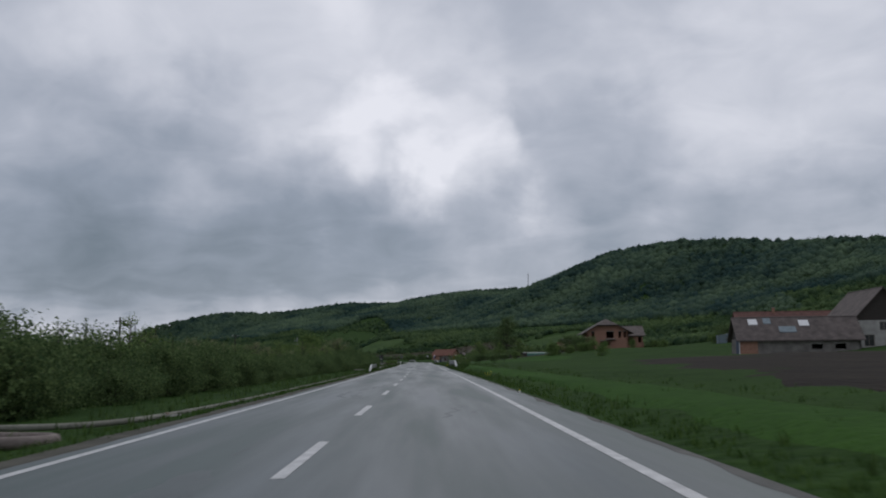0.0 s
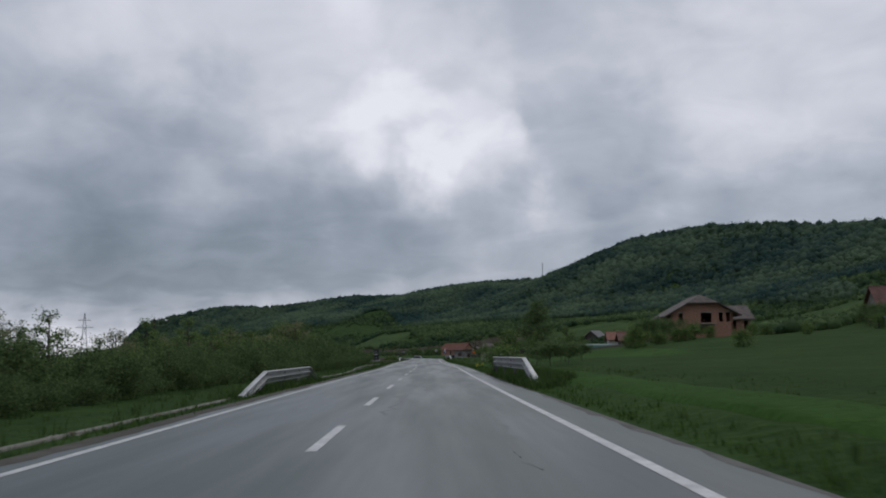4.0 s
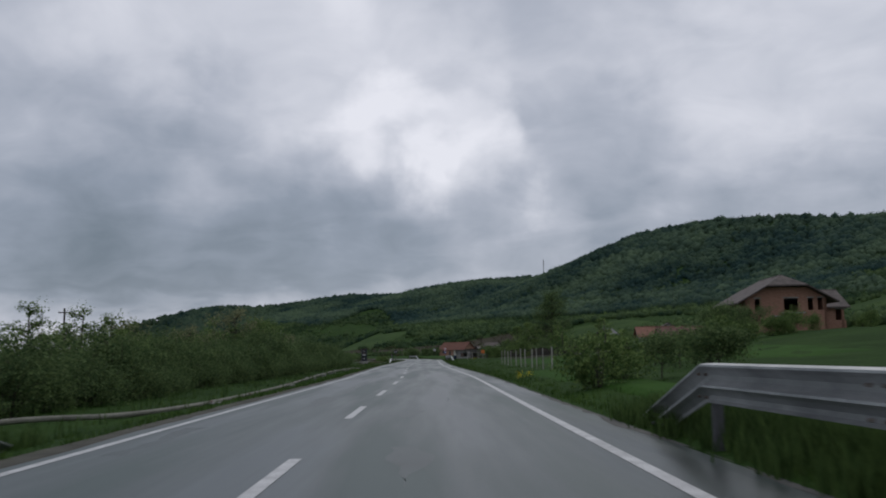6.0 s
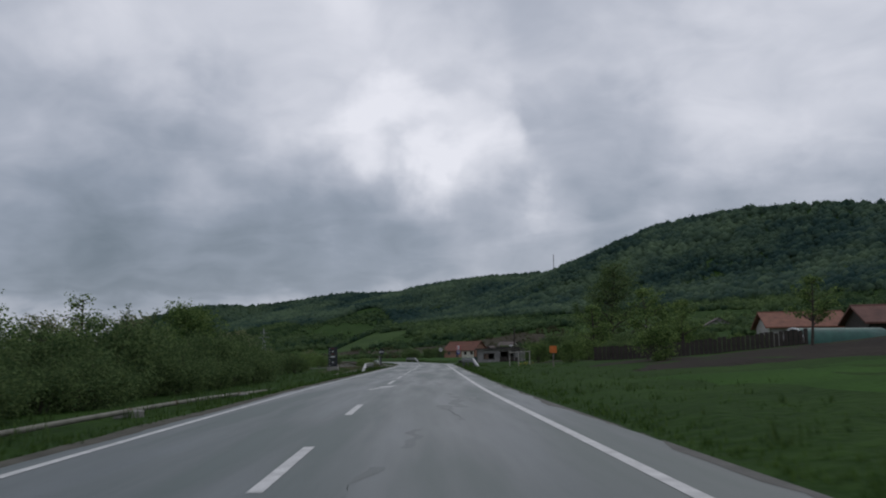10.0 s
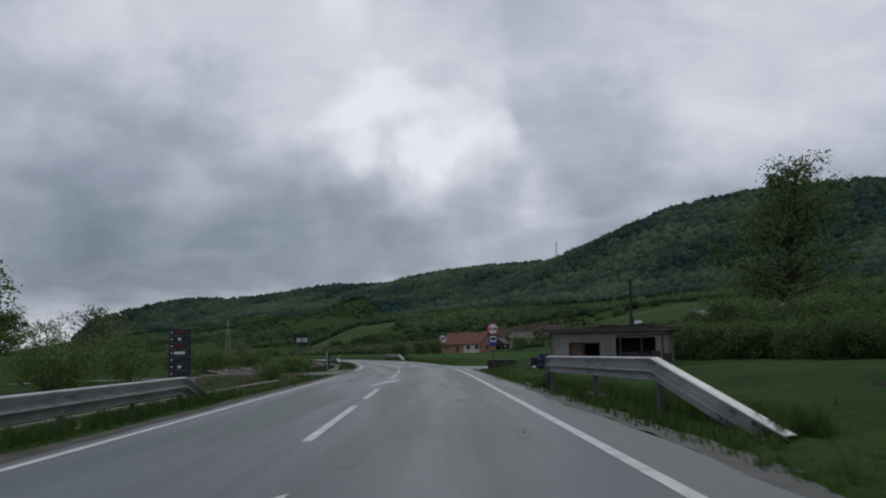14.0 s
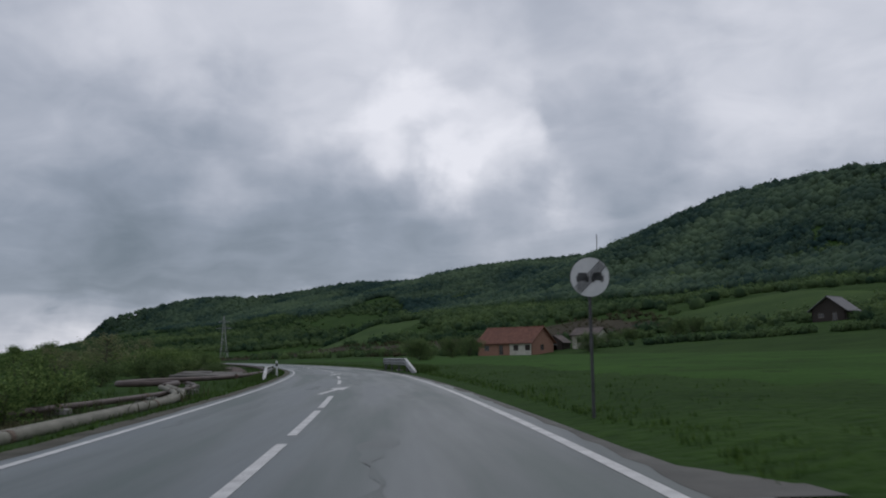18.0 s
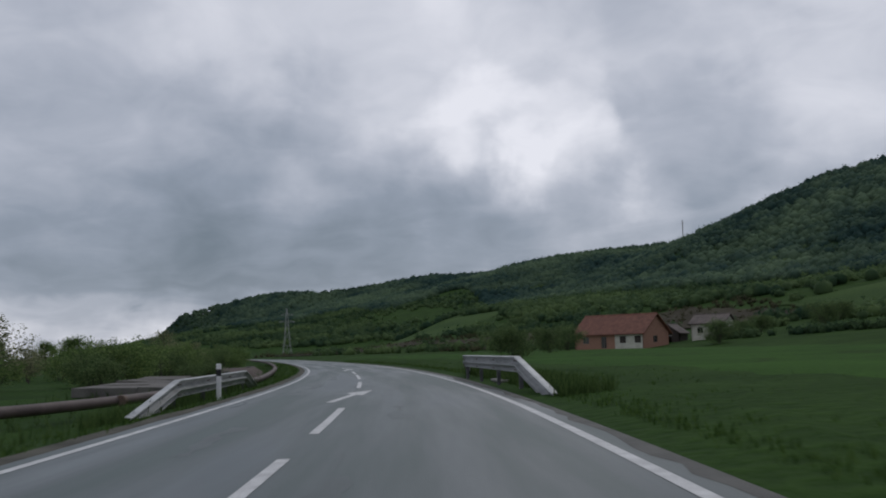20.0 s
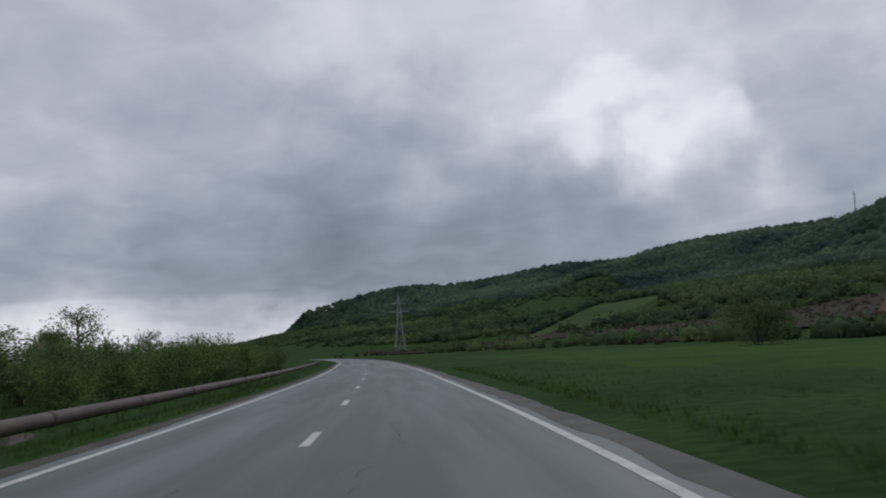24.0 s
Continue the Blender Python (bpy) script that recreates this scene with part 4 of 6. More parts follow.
plant(orchard, [(7.1, 133), (7.6, 129.3), (9.6, 135.5), (10.6, 144), (12.4, 147), (11.2, 151)], 14, 0.9, 1.15)
low_bush = make_tree("briar_bush", 1.15, 1.5, 0.0, 2600, 0.045, M_LEAF, "low briar bush in the roadside verge", "bush", 38, stems=5, clumps=30, low_start=0.05)
plant(low_bush, [(4.4, 128.4), (5.6, 131), (-9.9, 317.5), (-10.8, 320), (-10.2, 322.5), (-9.2, 304.0), (-12.6, 346.5), (-11.9, 343.2), (-13.0, 349.5)], 15, 0.95, 1.35)
sapling = make_tree("young_walnut", 5.6, 3.4, 0.6, 2200, 0.10, M_LEAF, "slender young walnut with thin foliage", "tree", 35, clumps=30, low_start=0.3)
plant(sapling, [(20, 250), (14.5, 262), (23, 232), (17.5, 276), (46, 240), (13.8, 236), (33, 300), (58, 330), (70, 345), (90, 400), (60, 450), (75, 470)], 13, 0.8, 1.2)


# ---- guard rails over the culverts ----
def guard_rail(p0, p1, top, foot, label, lead=4.5, end=0.2, tail=None):
    """A two-wave steel barrier between two places, with both ends led down into the ground."""
    a, b = Vector((*p0, 0)), Vector((*p1, 0))
    run = (b - a).normalized()
    side = Vector((run.y, -run.x, 0))
    if side.x * (centre(a.y) - a.x) < 0:
        side = -side
    e = empty("guard_rail", Matrix.Translation((a.x, a.y, foot)), label, "guard rail", "guard rails at the culverts")
    n = max(2, round((b - a).length / 4))
    stations = [(a - run * lead, end)] + [(a.lerp(b, k / n), top) for k in range(n + 1)] + ([] if tail == () else [(Vector((*tail, 0)) if tail else b + run * 2.9, end)])
    wave = [(-0.030, 0.0), (0.060, -0.003), (0.098, -0.014), (0.100, -0.034), (0.040, -0.070), (-0.010, -0.120), (-0.016, -0.168), (0.030, -0.204), (0.098, -0.222), (0.100, -0.242), (0.040, -0.280), (-0.010, -0.330), (-0.016, -0.374), (0.030, -0.402)]
    wave = [(u * 1.15, w * 1.04) for u, w in wave]
    ring = wave + [(u - 0.012, z) for u, z in reversed(wave)]
    for k in range(len(stations) - 1):
        bm = bmesh.new()
        rows = []
        for q, z in stations[k:k + 2]:
            rows.append([bm.verts.new(q + side * u + Vector((0, 0, z + w - foot)) - Vector((a.x, a.y, 0))) for u, w in ring])
        m = len(ring)
        for i in range(m):
            bm.faces.new((rows[0][i], rows[0][(i + 1) % m], rows[1][(i + 1) % m], rows[1][i]))
        bm.faces.new(rows[0])
        bm.faces.new(rows[1][::-1])
        bmesh.ops.recalc_face_normals(bm, faces=bm.faces[:])
        piece = part("beam", bm, M_ZINC, e)
        bm = bmesh.new()
        q = stations[k + 1][0] - Vector((a.x, a.y, 0))
        if 0 < k + 1 < len(stations) - 1:
            for dz in (0.12, 0.36):
                for dy in (-0.12, 0.12):
                    c = q + run * dy + side * 0.088 + Vector((0, 0, top - foot - dz))
                    bar(bm, c - side * 0.02, c + side * 0.012, 0.018, 0.012, 6)
            part("bolt", bm, M_RUSTY, piece)
        else:
            bm.free()
    for k in range(n + 1):
        q = a.lerp(b, k / n) - Vector((a.x, a.y, 0)) - side * 0.07
        bm = bmesh.new()
        m = Matrix.Translation(q) @ Matrix.Rotation(math.atan2(-run.x, run.y), 4, "Z")
        box(bm, -0.05, -0.05, -0.5, 0.05, -0.04, top - foot - 0.04)
        box(bm, -0.05, 0.04, -0.5, 0.05, 0.05, top - foot - 0.04)
        box(bm, -0.05, -0.04, -0.5, -0.04, 0.04, top - foot - 0.04)
        bmesh.ops.transform(bm, matrix=m, verts=bm.verts[:])
        part("post", bm, M_POST, e)
    return e


GREY_RAIL = "dull galvanised steel guard rail with ends sunk in grass"
guard_rail((3.38, 102.8), (3.10, 114.3), 0.95, 0.15, GREY_RAIL, 4.2, 0.12, (3.42, 118.7))
guard_rail((-5.6, 101.6), (-5.75, 114.5), 0.60, -0.2, GREY_RAIL, 4.5, -0.04)
guard_rail((3.75, 266.9), (3.00, 275.7), 0.92, 0.0, GREY_RAIL, 5.15, -0.03, (3.5, 280.6))
guard_rail((-6.4, 262.0), (-6.5, 274.2), 0.58, -0.2, GREY_RAIL, 4.5, -0.04)
guard_rail((-3.8, 378.7), (-5.88, 389.4), 0.90, 0.15, GREY_RAIL, 4.5, 0.12, (-6.05, 395.4))
guard_rail((-11.9, 375.8), (-13.7, 387.2), 0.55, -0.2, GREY_RAIL, 4.5, -0.04)


# ---- culvert slabs under the rails ----
def culvert(x, y, turn, z, label):
    e = empty("culvert_headwall", pose(x, y, z, 0, 0, turn), label, "headwall", "culvert headwalls")
    bm = bmesh.new()
    box(bm, -0.15, -0.85, -0.6, 0.15, 0.85, 0.05, 0.02)
    part("wall", bm, M_CONC, e)
    bm = bmesh.new()
    box(bm, -0.20, -0.92, 0.05, 0.20, 0.92, 0.13, 0.02)
    part("coping", bm, M_CONC, e)


for x, y, turn, z in ((3.7, 108, 2, 0.02), (-6.1, 108, 0, -0.36), (3.9, 273, 3, -0.10), (-7.0, 268, 0, -0.36), (-4.4, 384, 11, 0.02), (-13.5, 381, 9, -0.36)):
    culvert(x, y, turn, z, "weathered concrete culvert headwall in grass")


# ---- heating pipeline along the road ----
def tube(bm, pts, r, sides=12, rounds=3):
    pts = [Vector(p) for p in pts]
    for _ in range(rounds):
        q = [pts[0]]
        for a, b in zip(pts[:-1], pts[1:]):
            q += [a.lerp(b, 0.25), a.lerp(b, 0.75)]
        pts = q + [pts[-1]]
    clean = [pts[0]]
    for p in pts[1:]:
        if (p - clean[-1]).length > 0.12:
            clean.append(p)
    pts, rows = clean, []
    for i, p in enumerate(pts):
        t = (pts[min(i + 1, len(pts) - 1)] - pts[max(i - 1, 0)]).normalized()
        s = t.cross(Vector((0, 0, 1))).normalized()
        u = s.cross(t)
        rows.append([bm.verts.new(p + (s * math.cos(k * math.tau / sides) + u * math.sin(k * math.tau / sides)) * r) for k in range(sides)])
    for a, b in zip(rows[:-1], rows[1:]):
        for k in range(sides):
            f = bm.faces.new((a[k], a[(k + 1) % sides], b[(k + 1) % sides], b[k]))
            f.smooth = True
    bm.faces.new(rows[0])
    bm.faces.new(rows[-1][::-1])
    bmesh.ops.recalc_face_normals(bm, faces=bm.faces[:])
    return bm


def pipeline(pts, r, label, band=6.0, mat=M_PIPE, blocks=True):
    e = empty("pipeline", Matrix(), label, "pipeline", "roadside pipelines")
    part("pipe", tube(bmesh.new(), pts, r), mat, e)
    for a, b in zip(pts[:-1], pts[1:]):
        a, b = Vector(a), Vector(b)
        n = int((b - a).length // band)
        t = (b - a).normalized()
        for k in range(1, n + 1):
            c = a.lerp(b, k / (n + 1))
            part("joint_band", bar(bmesh.new(), c - t * 0.09, c + t * 0.09, r + 0.012, sides=14), M_RUSTY, e)
            if k % 2 and blocks:
                bm = bmesh.new()
                box(bm, -0.35, -0.2, c.z - r - 0.55, 0.35, 0.2, c.z - r + 0.08, 0.03)
                bmesh.ops.transform(bm, matrix=Matrix.Translation((c.x, c.y, 0)) @ Matrix.Rotation(math.atan2(-t.x, t.y), 4, "Z"), verts=bm.verts[:])
                part("support_block", bm, M_CONC, e)
    return e


def beside(d, z, *ys):
    return [road_at(y, d, z) for y in ys]


pipeline([(-14, 15.5, -0.2), (-6.7, 15.5, -0.2), (-6.0, 16.2, -0.2), (-6.7, 16.9, -0.2), (-14, 16.9, -0.2)], 0.11, "faded pinkish pipe loop lying in grass", band=20)
pipeline([(x, y, z + 0.04) for x, y, z in [(-15, 18.3, -0.18), (-8.0, 18.3, -0.18), (-6.3, 19.6, -0.2)] + beside(-4.6, -0.22, 26, 40, 70, 95, 119) + beside(-7.4, -0.2, 121.5) + beside(-7.6, -0.2, 125) + beside(-5.2, -0.28, 127, 145) + beside(-5.8, -0.26, 160) + beside(-6.4, -0.24, 180, 195) + beside(-6.1, -0.24, 208) + beside(-5.9, -0.46, 222) + beside(-5.5, -0.55, 240, 256) + beside(-7.6, -0.45, 262, 275) + beside(-6.5, -0.28, 285) + beside(-6.2, -0.24, 291) + beside(-5.8, -0.22, 297)], 0.065, "pale dusty pipe half sunk in roadside grass", mat=M_PALEPIPE)
for shift, r in ((0.0, 0.115), (-0.27, 0.095)):
    pipeline(beside(-4.68 + shift, -0.13, 316, 326) + beside(-4.68 + shift, -0.10, 340, 351.5) + beside(-6.9 + shift, 0.0, 359), r, "pale dusty pipe lying beside its twin in the grass", mat=M_PALEPIPE, blocks=False)
pipeline(beside(-7.0, 0.0, 359.3) + beside(-7.3, 0.0, 360.5, 366) + beside(-10.5, 0.0, 364, 371) + beside(-6.4, 0.0, 374) + beside(-4.5, 0.0, 392, 402) + beside(-4.7, 0.10, 418) + beside(-4.9, 0.14, 432, 455, 480, 520, 560), 0.135, "thick red-brown pipeline following the bend", mat=M_PIPE_DARK, blocks=False)
pipeline([(-12.6, 344, -0.25), (-11.8, 350, -0.2), (-11.4, 356, -0.15), (-12.6, 364, -0.15), (-17, 376, -0.2)], 0.10, "thinner dark pipe behind the main pipeline", mat=M_PIPE_DARK)


# ---- side tracks, slabs and culvert at the junction ----
def track(name, pts, width, mat, label, lift=0.05):
    """An unpaved or broken side road laid over the land."""
    P = []
    pts = [Vector((*p, 0)) for p in pts]
    dense = []
    for a, b in zip(pts[:-1], pts[1:]):
        n = max(2, int((b - a).length / 1.2))
        dense += [a.lerp(b, k / n) for k in range(n)]
    dense.append(pts[-1])
    for i, p in enumerate(dense):
        t = (dense[min(i + 1, len(dense) - 1)] - dense[max(i - 1, 0)]).normalized()
        s = Vector((t.y, -t.x, 0))
        w = width if not callable(width) else width(i / (len(dense) - 1))
        for u in (-1, -0.6, -0.2, 0.2, 0.6, 1):
            q = p + s * (u * w / 2 + 0.2 * noise.noise((i * 0.4, u * 3, 2)))
            P.append((q.x, q.y, max(gz(q.x, q.y) + lift - 0.10 * (abs(u) > 0.9), -0.6)))
    i = (np.arange(len(dense) - 1)[:, None] * 6 + np.arange(5)).ravel()
    return tagged(mesh_np(name, np.array(P), np.stack([i, i + 1, i + 7, i + 6], 1), mat, smooth=True), label, "track", kind="structure")


def apron(name, near, far, mat, label):
    """A side road's mouth and first stretch, between its two edges."""
    near, far = np.array(near, float), np.array(far, float)
    s = np.linspace(0, 1, len(near))
    P = []
    for u in np.linspace(0, 1, 60):
        a = np.array([np.interp(u, s, near[:, 0]), np.interp(u, s, near[:, 1])])
        b = np.array([np.interp(u, s, far[:, 0]), np.interp(u, s, far[:, 1])])
        for v in np.linspace(0, 1, 9):
            q = a + (b - a) * v
            edge = 0.18 * noise.noise((u * 40, v * 3, 4)) * (v in (0, 1))
            P.append((q[0] + edge, q[1] + edge, gz(q[0], q[1]) + 0.022 - 0.03 * (v in (0, 1))))
    i = (np.arange(59)[:, None] * 9 + np.arange(8)).ravel()
    return tagged(mesh_np(name, np.array(P), np.stack([i, i + 1, i + 10, i + 9], 1), mat, smooth=True), label, "side road", kind="structure")


apron("side_road", [(2.2, 303), (2.35, 308.8), (3.3, 310.8), (4.6, 312.2), (6, 313.6), (10.5, 315.6), (20, 318), (40, 322)],
      [(1.0, 330), (1.6, 325.8), (2.6, 323.2), (3.6, 321.8), (6, 321.4), (10.5, 321.8), (20, 323), (40, 327)], M_SIDE, "worn grey side road joining the bend")
apron("side_track", [(-5.0, 299.3), (-5.8, 303), (-6.9, 305.8), (-8.5, 307.8), (-11, 309.7), (-30, 318)],
      [(-5.4, 321), (-5.8, 317.5), (-6.5, 314.6), (-7.8, 312.2), (-11.5, 312.6), (-30, 322)], M_TRACK, "muddy pale side track with gritty edges")


def headwall(x0, x1, y, z0, z1, label):
    e = empty("parapet_wall", pose((x0 + x1) / 2, y, z0, 0, 0, 4), label, "wall", "parapets of the side road")
    w = (x1 - x0) / 2
    bm = bmesh.new()
    box(bm, -w, -0.13, -0.3, w, 0.13, z1 - z0 - 0.05, 0.015)
    part("body", bm, M_MOSS, e)
    bm = bmesh.new()
    box(bm, -w - 0.03, -0.15, z1 - z0 - 0.05, w + 0.03, 0.15, z1 - z0, 0.012)
    part("coping", bm, M_CONC, e, "paler worn concrete coping")


headwall(4.3, 6.55, 322.0, 0.0, 0.38, "low mossy concrete parapet beside the side road")
headwall(3.5, 5.2, 308.5, 0.08, 0.58, "dark mossy concrete parapet in long grass")


def slab_bank():
    e = empty("slab_bank", pose(-14.3, 329, 0), "cracked grey concrete slabs lining a bank", "slabs")
    r = random.Random(8)
    for i in range(27):
        if i in (9, 17):
            continue
        y = (i - 13.5) * 1.12
        z = (gz(-13.4, 329 + y) + gz(-15.2, 329 + y)) / 2
        tilt = math.degrees(math.atan2(gz(-15.2, 329 + y) - gz(-13.4, 329 + y), 1.8))
        bm = bmesh.new()
        box(bm, -1.05, -0.5, -0.05, 1.05, 0.5, 0.05, 0.015)
        part("slab", bm, M_SLAB, e, at=pose(r.uniform(-0.08, 0.08), y, z + 0.06, r.uniform(-2.5, 2.5), tilt + r.uniform(-2, 2), r.uniform(-3, 3)))


slab_bank()
bank = empty("slab_bank", Matrix(), "weathered pinkish-grey concrete slabs behind the pipeline", "slabs")
rr = random.Random(12)
for i in range(12):
    for j in range(2):
        y, d = 396 + 4.1 * i, -7.9 - 2.7 * j
        if y > 411:
            continue
        p = road_at(y, d)
        bm = bmesh.new()
        box(bm, -1.3, -2.0, -0.4, 1.3, 2.0, 0.0, 0.02)
        part("slab", bm, M_SLAB, bank, at=pose(p[0], p[1], -0.14 + 0.06 * j + rr.uniform(-0.04, 0.04), rr.uniform(-1.5, 1.5), 2 + rr.uniform(-2, 2), heading(y) + rr.uniform(-1.5, 1.5)))


def rubble_heap(y0, y1, d0, d1, height):
    """A low uneven heap of earth and broken slabs."""
    U, V = np.meshgrid(np.linspace(0, 1, 26), np.linspace(0, 1, 44), indexing="ij")
    P = np.array([road_at(float(y0 + v * (y1 - y0)), float(d0 + u * (d1 - d0))) for u, v in zip(U.ravel(), V.ravel())])
    rise = np.clip(np.minimum(U, 1 - U) * 6, 0, 1) * np.clip(np.minimum(V, 1 - V) * 5, 0, 1)
    bumps = np.array([noise.noise((p[0] * 0.7, p[1] * 0.7, 2.0)) + 0.6 * noise.noise((p[0] * 2.3, p[1] * 2.3, 7.0)) for p in P])
    P[:, 2] = ground_z(P[:, 0], P[:, 1]) - 0.15 + (height + 0.05 * bumps) * rise.ravel()
    i = (np.arange(25)[:, None] * 44 + np.arange(43)).ravel()
    e = empty("rubble_heap", Matrix(), "low pinkish heap of earth and rubble behind the pipeline", "heap")
    mesh_np("earth", P, np.stack([i, i + 44, i + 45, i + 1], 1), M_RUBBLE, e, smooth=True)
    r = random.Random(41)
    for k in range(12):
        y, d = r.uniform(y0 + 1.5, y1 - 1.5), r.uniform(d1 + 1.2, d0 - 1.2)
        p = road_at(y, d)
        w, l = r.uniform(0.15, 0.4), r.uniform(0.2, 0.5)
        bm = bmesh.new()
        box(bm, -w, -l, -0.06, w, l, 0.06, 0.02)
        part("broken_slab", bm, M_SLAB, e, at=pose(p[0], p[1], gz(p[0], p[1]) + height - 0.18 + r.uniform(-0.02, 0.02), r.uniform(-3, 3), r.uniform(-3, 3), r.uniform(0, 180)))


rubble_heap(412, 443.5, -5.6, -11.5, 0.70)


# ---- road signs ----
def sign_pole(e, top, r=0.026):
    part("pole", bar(bmesh.new(), (0, 0.05, -0.5), (0, 0.05, top), r, sides=10), M_POST, e)


def car_mark(bm, cx, cz, s, y):
    """A plain car seen from the front, as on the sign."""
    for x0, z0, x1, z1 in ((-0.5, -0.28, 0.5, 0.12), (-0.36, 0.12, 0.36, 0.36), (-0.46, -0.42, -0.26, -0.28), (0.26, -0.42, 0.46, -0.28)):
        box(bm, cx + x0 * s, y, cz + z0 * s, cx + x1 * s, y + 0.004, cz + z1 * s)
    return bm


def car_windows(e, cx, cz, s, y):
    """The windscreen and lamps cut out of a car mark."""
    bm = bmesh.new()
    for x0, z0, x1, z1 in ((-0.27, 0.12, 0.27, 0.28), (-0.40, -0.10, -0.24, 0.0), (0.24, -0.10, 0.40, 0.0)):
        box(bm, cx + x0 * s, y - 0.004, cz + z0 * s, cx + x1 * s, y - 0.001, cz + z1 * s)
    part("window_mark", bm, M_WHITE, e)


def round_plate(e, z, r, rim, face):
    plate = part("plate", disc(bmesh.new(), r, 0.0, 0.012, cz=z), M_SIGNBACK, e)
    part("rim", disc(bmesh.new(), r - 0.004, -0.006, -0.001, cz=z), rim, plate)
    return part("face", disc(bmesh.new(), r * 0.80, -0.011, -0.007, cz=z), face, plate)


def no_overtaking_sign(x, y, z):
    base = gz(x, y)
    e = empty("road_sign", pose(x, y, base, 0, 0, 3), "round red-rimmed no-overtaking sign above a blue bus-stop plate", "road sign")
    c = z - base
    sign_pole(e, c + 0.32)
    f = round_plate(e, c, 0.31, M_RED, M_WHITE)
    for cx, mat in ((-0.122, M_RED), (0.122, M_BLACK)):
        part("car_mark", car_mark(bmesh.new(), cx, c, 0.225, -0.016), mat, e)
        car_windows(e, cx, c, 0.225, -0.016)
    bm = bmesh.new()
    box(bm, -0.22, -0.002, c - 0.90, 0.22, 0.012, c - 0.35, 0.004)
    p = part("bus_stop_plate", bm, M_BLUE, e, "blue bus-stop plate")
    bm = bmesh.new()
    box(bm, -0.16, -0.010, c - 0.70, 0.16, -0.004, c - 0.40)
    part("panel", bm, M_WHITE, p)
    bm = bmesh.new()
    for x0, z0, x1, z1 in ((-0.13, -0.60, 0.13, -0.50), (-0.11, -0.50, 0.12, -0.46), (-0.09, -0.635, -0.04, -0.60), (0.04, -0.635, 0.09, -0.60)):
        box(bm, x0, -0.016, c + z0, x1, -0.011, c + z1)
    part("bus_mark", bm, M_BLACK, p)
    for dz in (0.12, -0.12, -0.6):
        bm = bmesh.new()
        box(bm, -0.06, 0.012, c + dz - 0.02, 0.06, 0.09, c + dz + 0.02)
        part("clamp", bm, M_ZINC, e)


def end_sign(x, y, z):
    base = gz(x, y)
    e = empty("road_sign", pose(x, y, base, 0, 0, 5), "round pale grey end-of-restriction sign with a dark slash", "road sign")
    c = z - base
    sign_pole(e, c + 0.3)
    round_plate(e, c, 0.31, M_GREYSIGN, M_GREYSIGN)
    for cx in (-0.12, 0.12):
        part("car_mark", car_mark(bmesh.new(), cx, c, 0.19, -0.016), M_POST, e)
    for k in range(5):
        bm = bmesh.new()
        box(bm, -0.29, -0.022, -0.007, 0.29, -0.018, 0.007)
        bmesh.ops.transform(bm, matrix=Matrix.Translation((0, 0, c)) @ Matrix.Rotation(radians(-45), 4, "Y") @ Matrix.Translation((0, 0, (k - 2) * 0.03)), verts=bm.verts[:])
        part("slash", bm, M_BLACK, e)


def turned_sign(x, y, z, r, label, plate=True):
    """A sign for the other direction, seen from its dark back."""
    base = gz(x, y)
    e = empty("road_sign", pose(x, y, base, 0, 0, -6), label, "road sign")
    c = z - base
    part("pole", bar(bmesh.new(), (0, -0.05, -0.5), (0, -0.05, c + r), 0.028, sides=10), M_POST, e)
    part("plate", disc(bmesh.new(), r, 0.0, 0.014, cz=c), M_SIGNBACK, e)
    for dz in (0.055, -0.055):
        bm = bmesh.new()
        box(bm, -r * 0.78, -0.03, c + dz - 0.038, r * 0.78, 0.0, c + dz + 0.038)
        part("rail", bm, M_GREYSIGN if plate else M_SIGNBACK, e)


no_overtaking_sign(3.29, 300.65, 2.26)
end_sign(1.29, 334.4, 2.24)
turned_sign(-6.93, 301.1, 1.86, 0.375, "back of a round road sign on a steel pole")

e = empty("warning_panel", pose(-8.95, 334.9, gz(-8.95, 334.9), 0, 0, -4), "narrow dark panel on two short posts", "sign")
bm = bmesh.new()
box(bm, -0.13, -0.015, 0.36, 0.15, 0.015, 1.62, 0.006)
part("panel", bm, M_SIGNBACK, e)
for dx, dz in ((-0.06, 1.72), (0.12, 1.45)):
    part("post", bar(bmesh.new(), (dx, 0.04 - 0.1 * (dx < 0), -0.4), (dx, 0.04 - 0.1 * (dx < 0), dz), 0.024, sides=8), M_GREYSIGN if dx < 0 else M_POST, e)
e = empty("marker_pole", pose(5.5, 319.2, gz(5.5, 319.2)), "thin grey steel pole with a small white box", "pole")
part("pole", bar(bmesh.new(), (0, 0, -0.4), (0, 0, 2.8), 0.012, 0.010, sides=8), M_POST, e)
bm = bmesh.new()
box(bm, -0.05, -0.08, 1.40, 0.05, -0.02, 1.49, 0.01)
part("box", bm, M_WHITE, e)


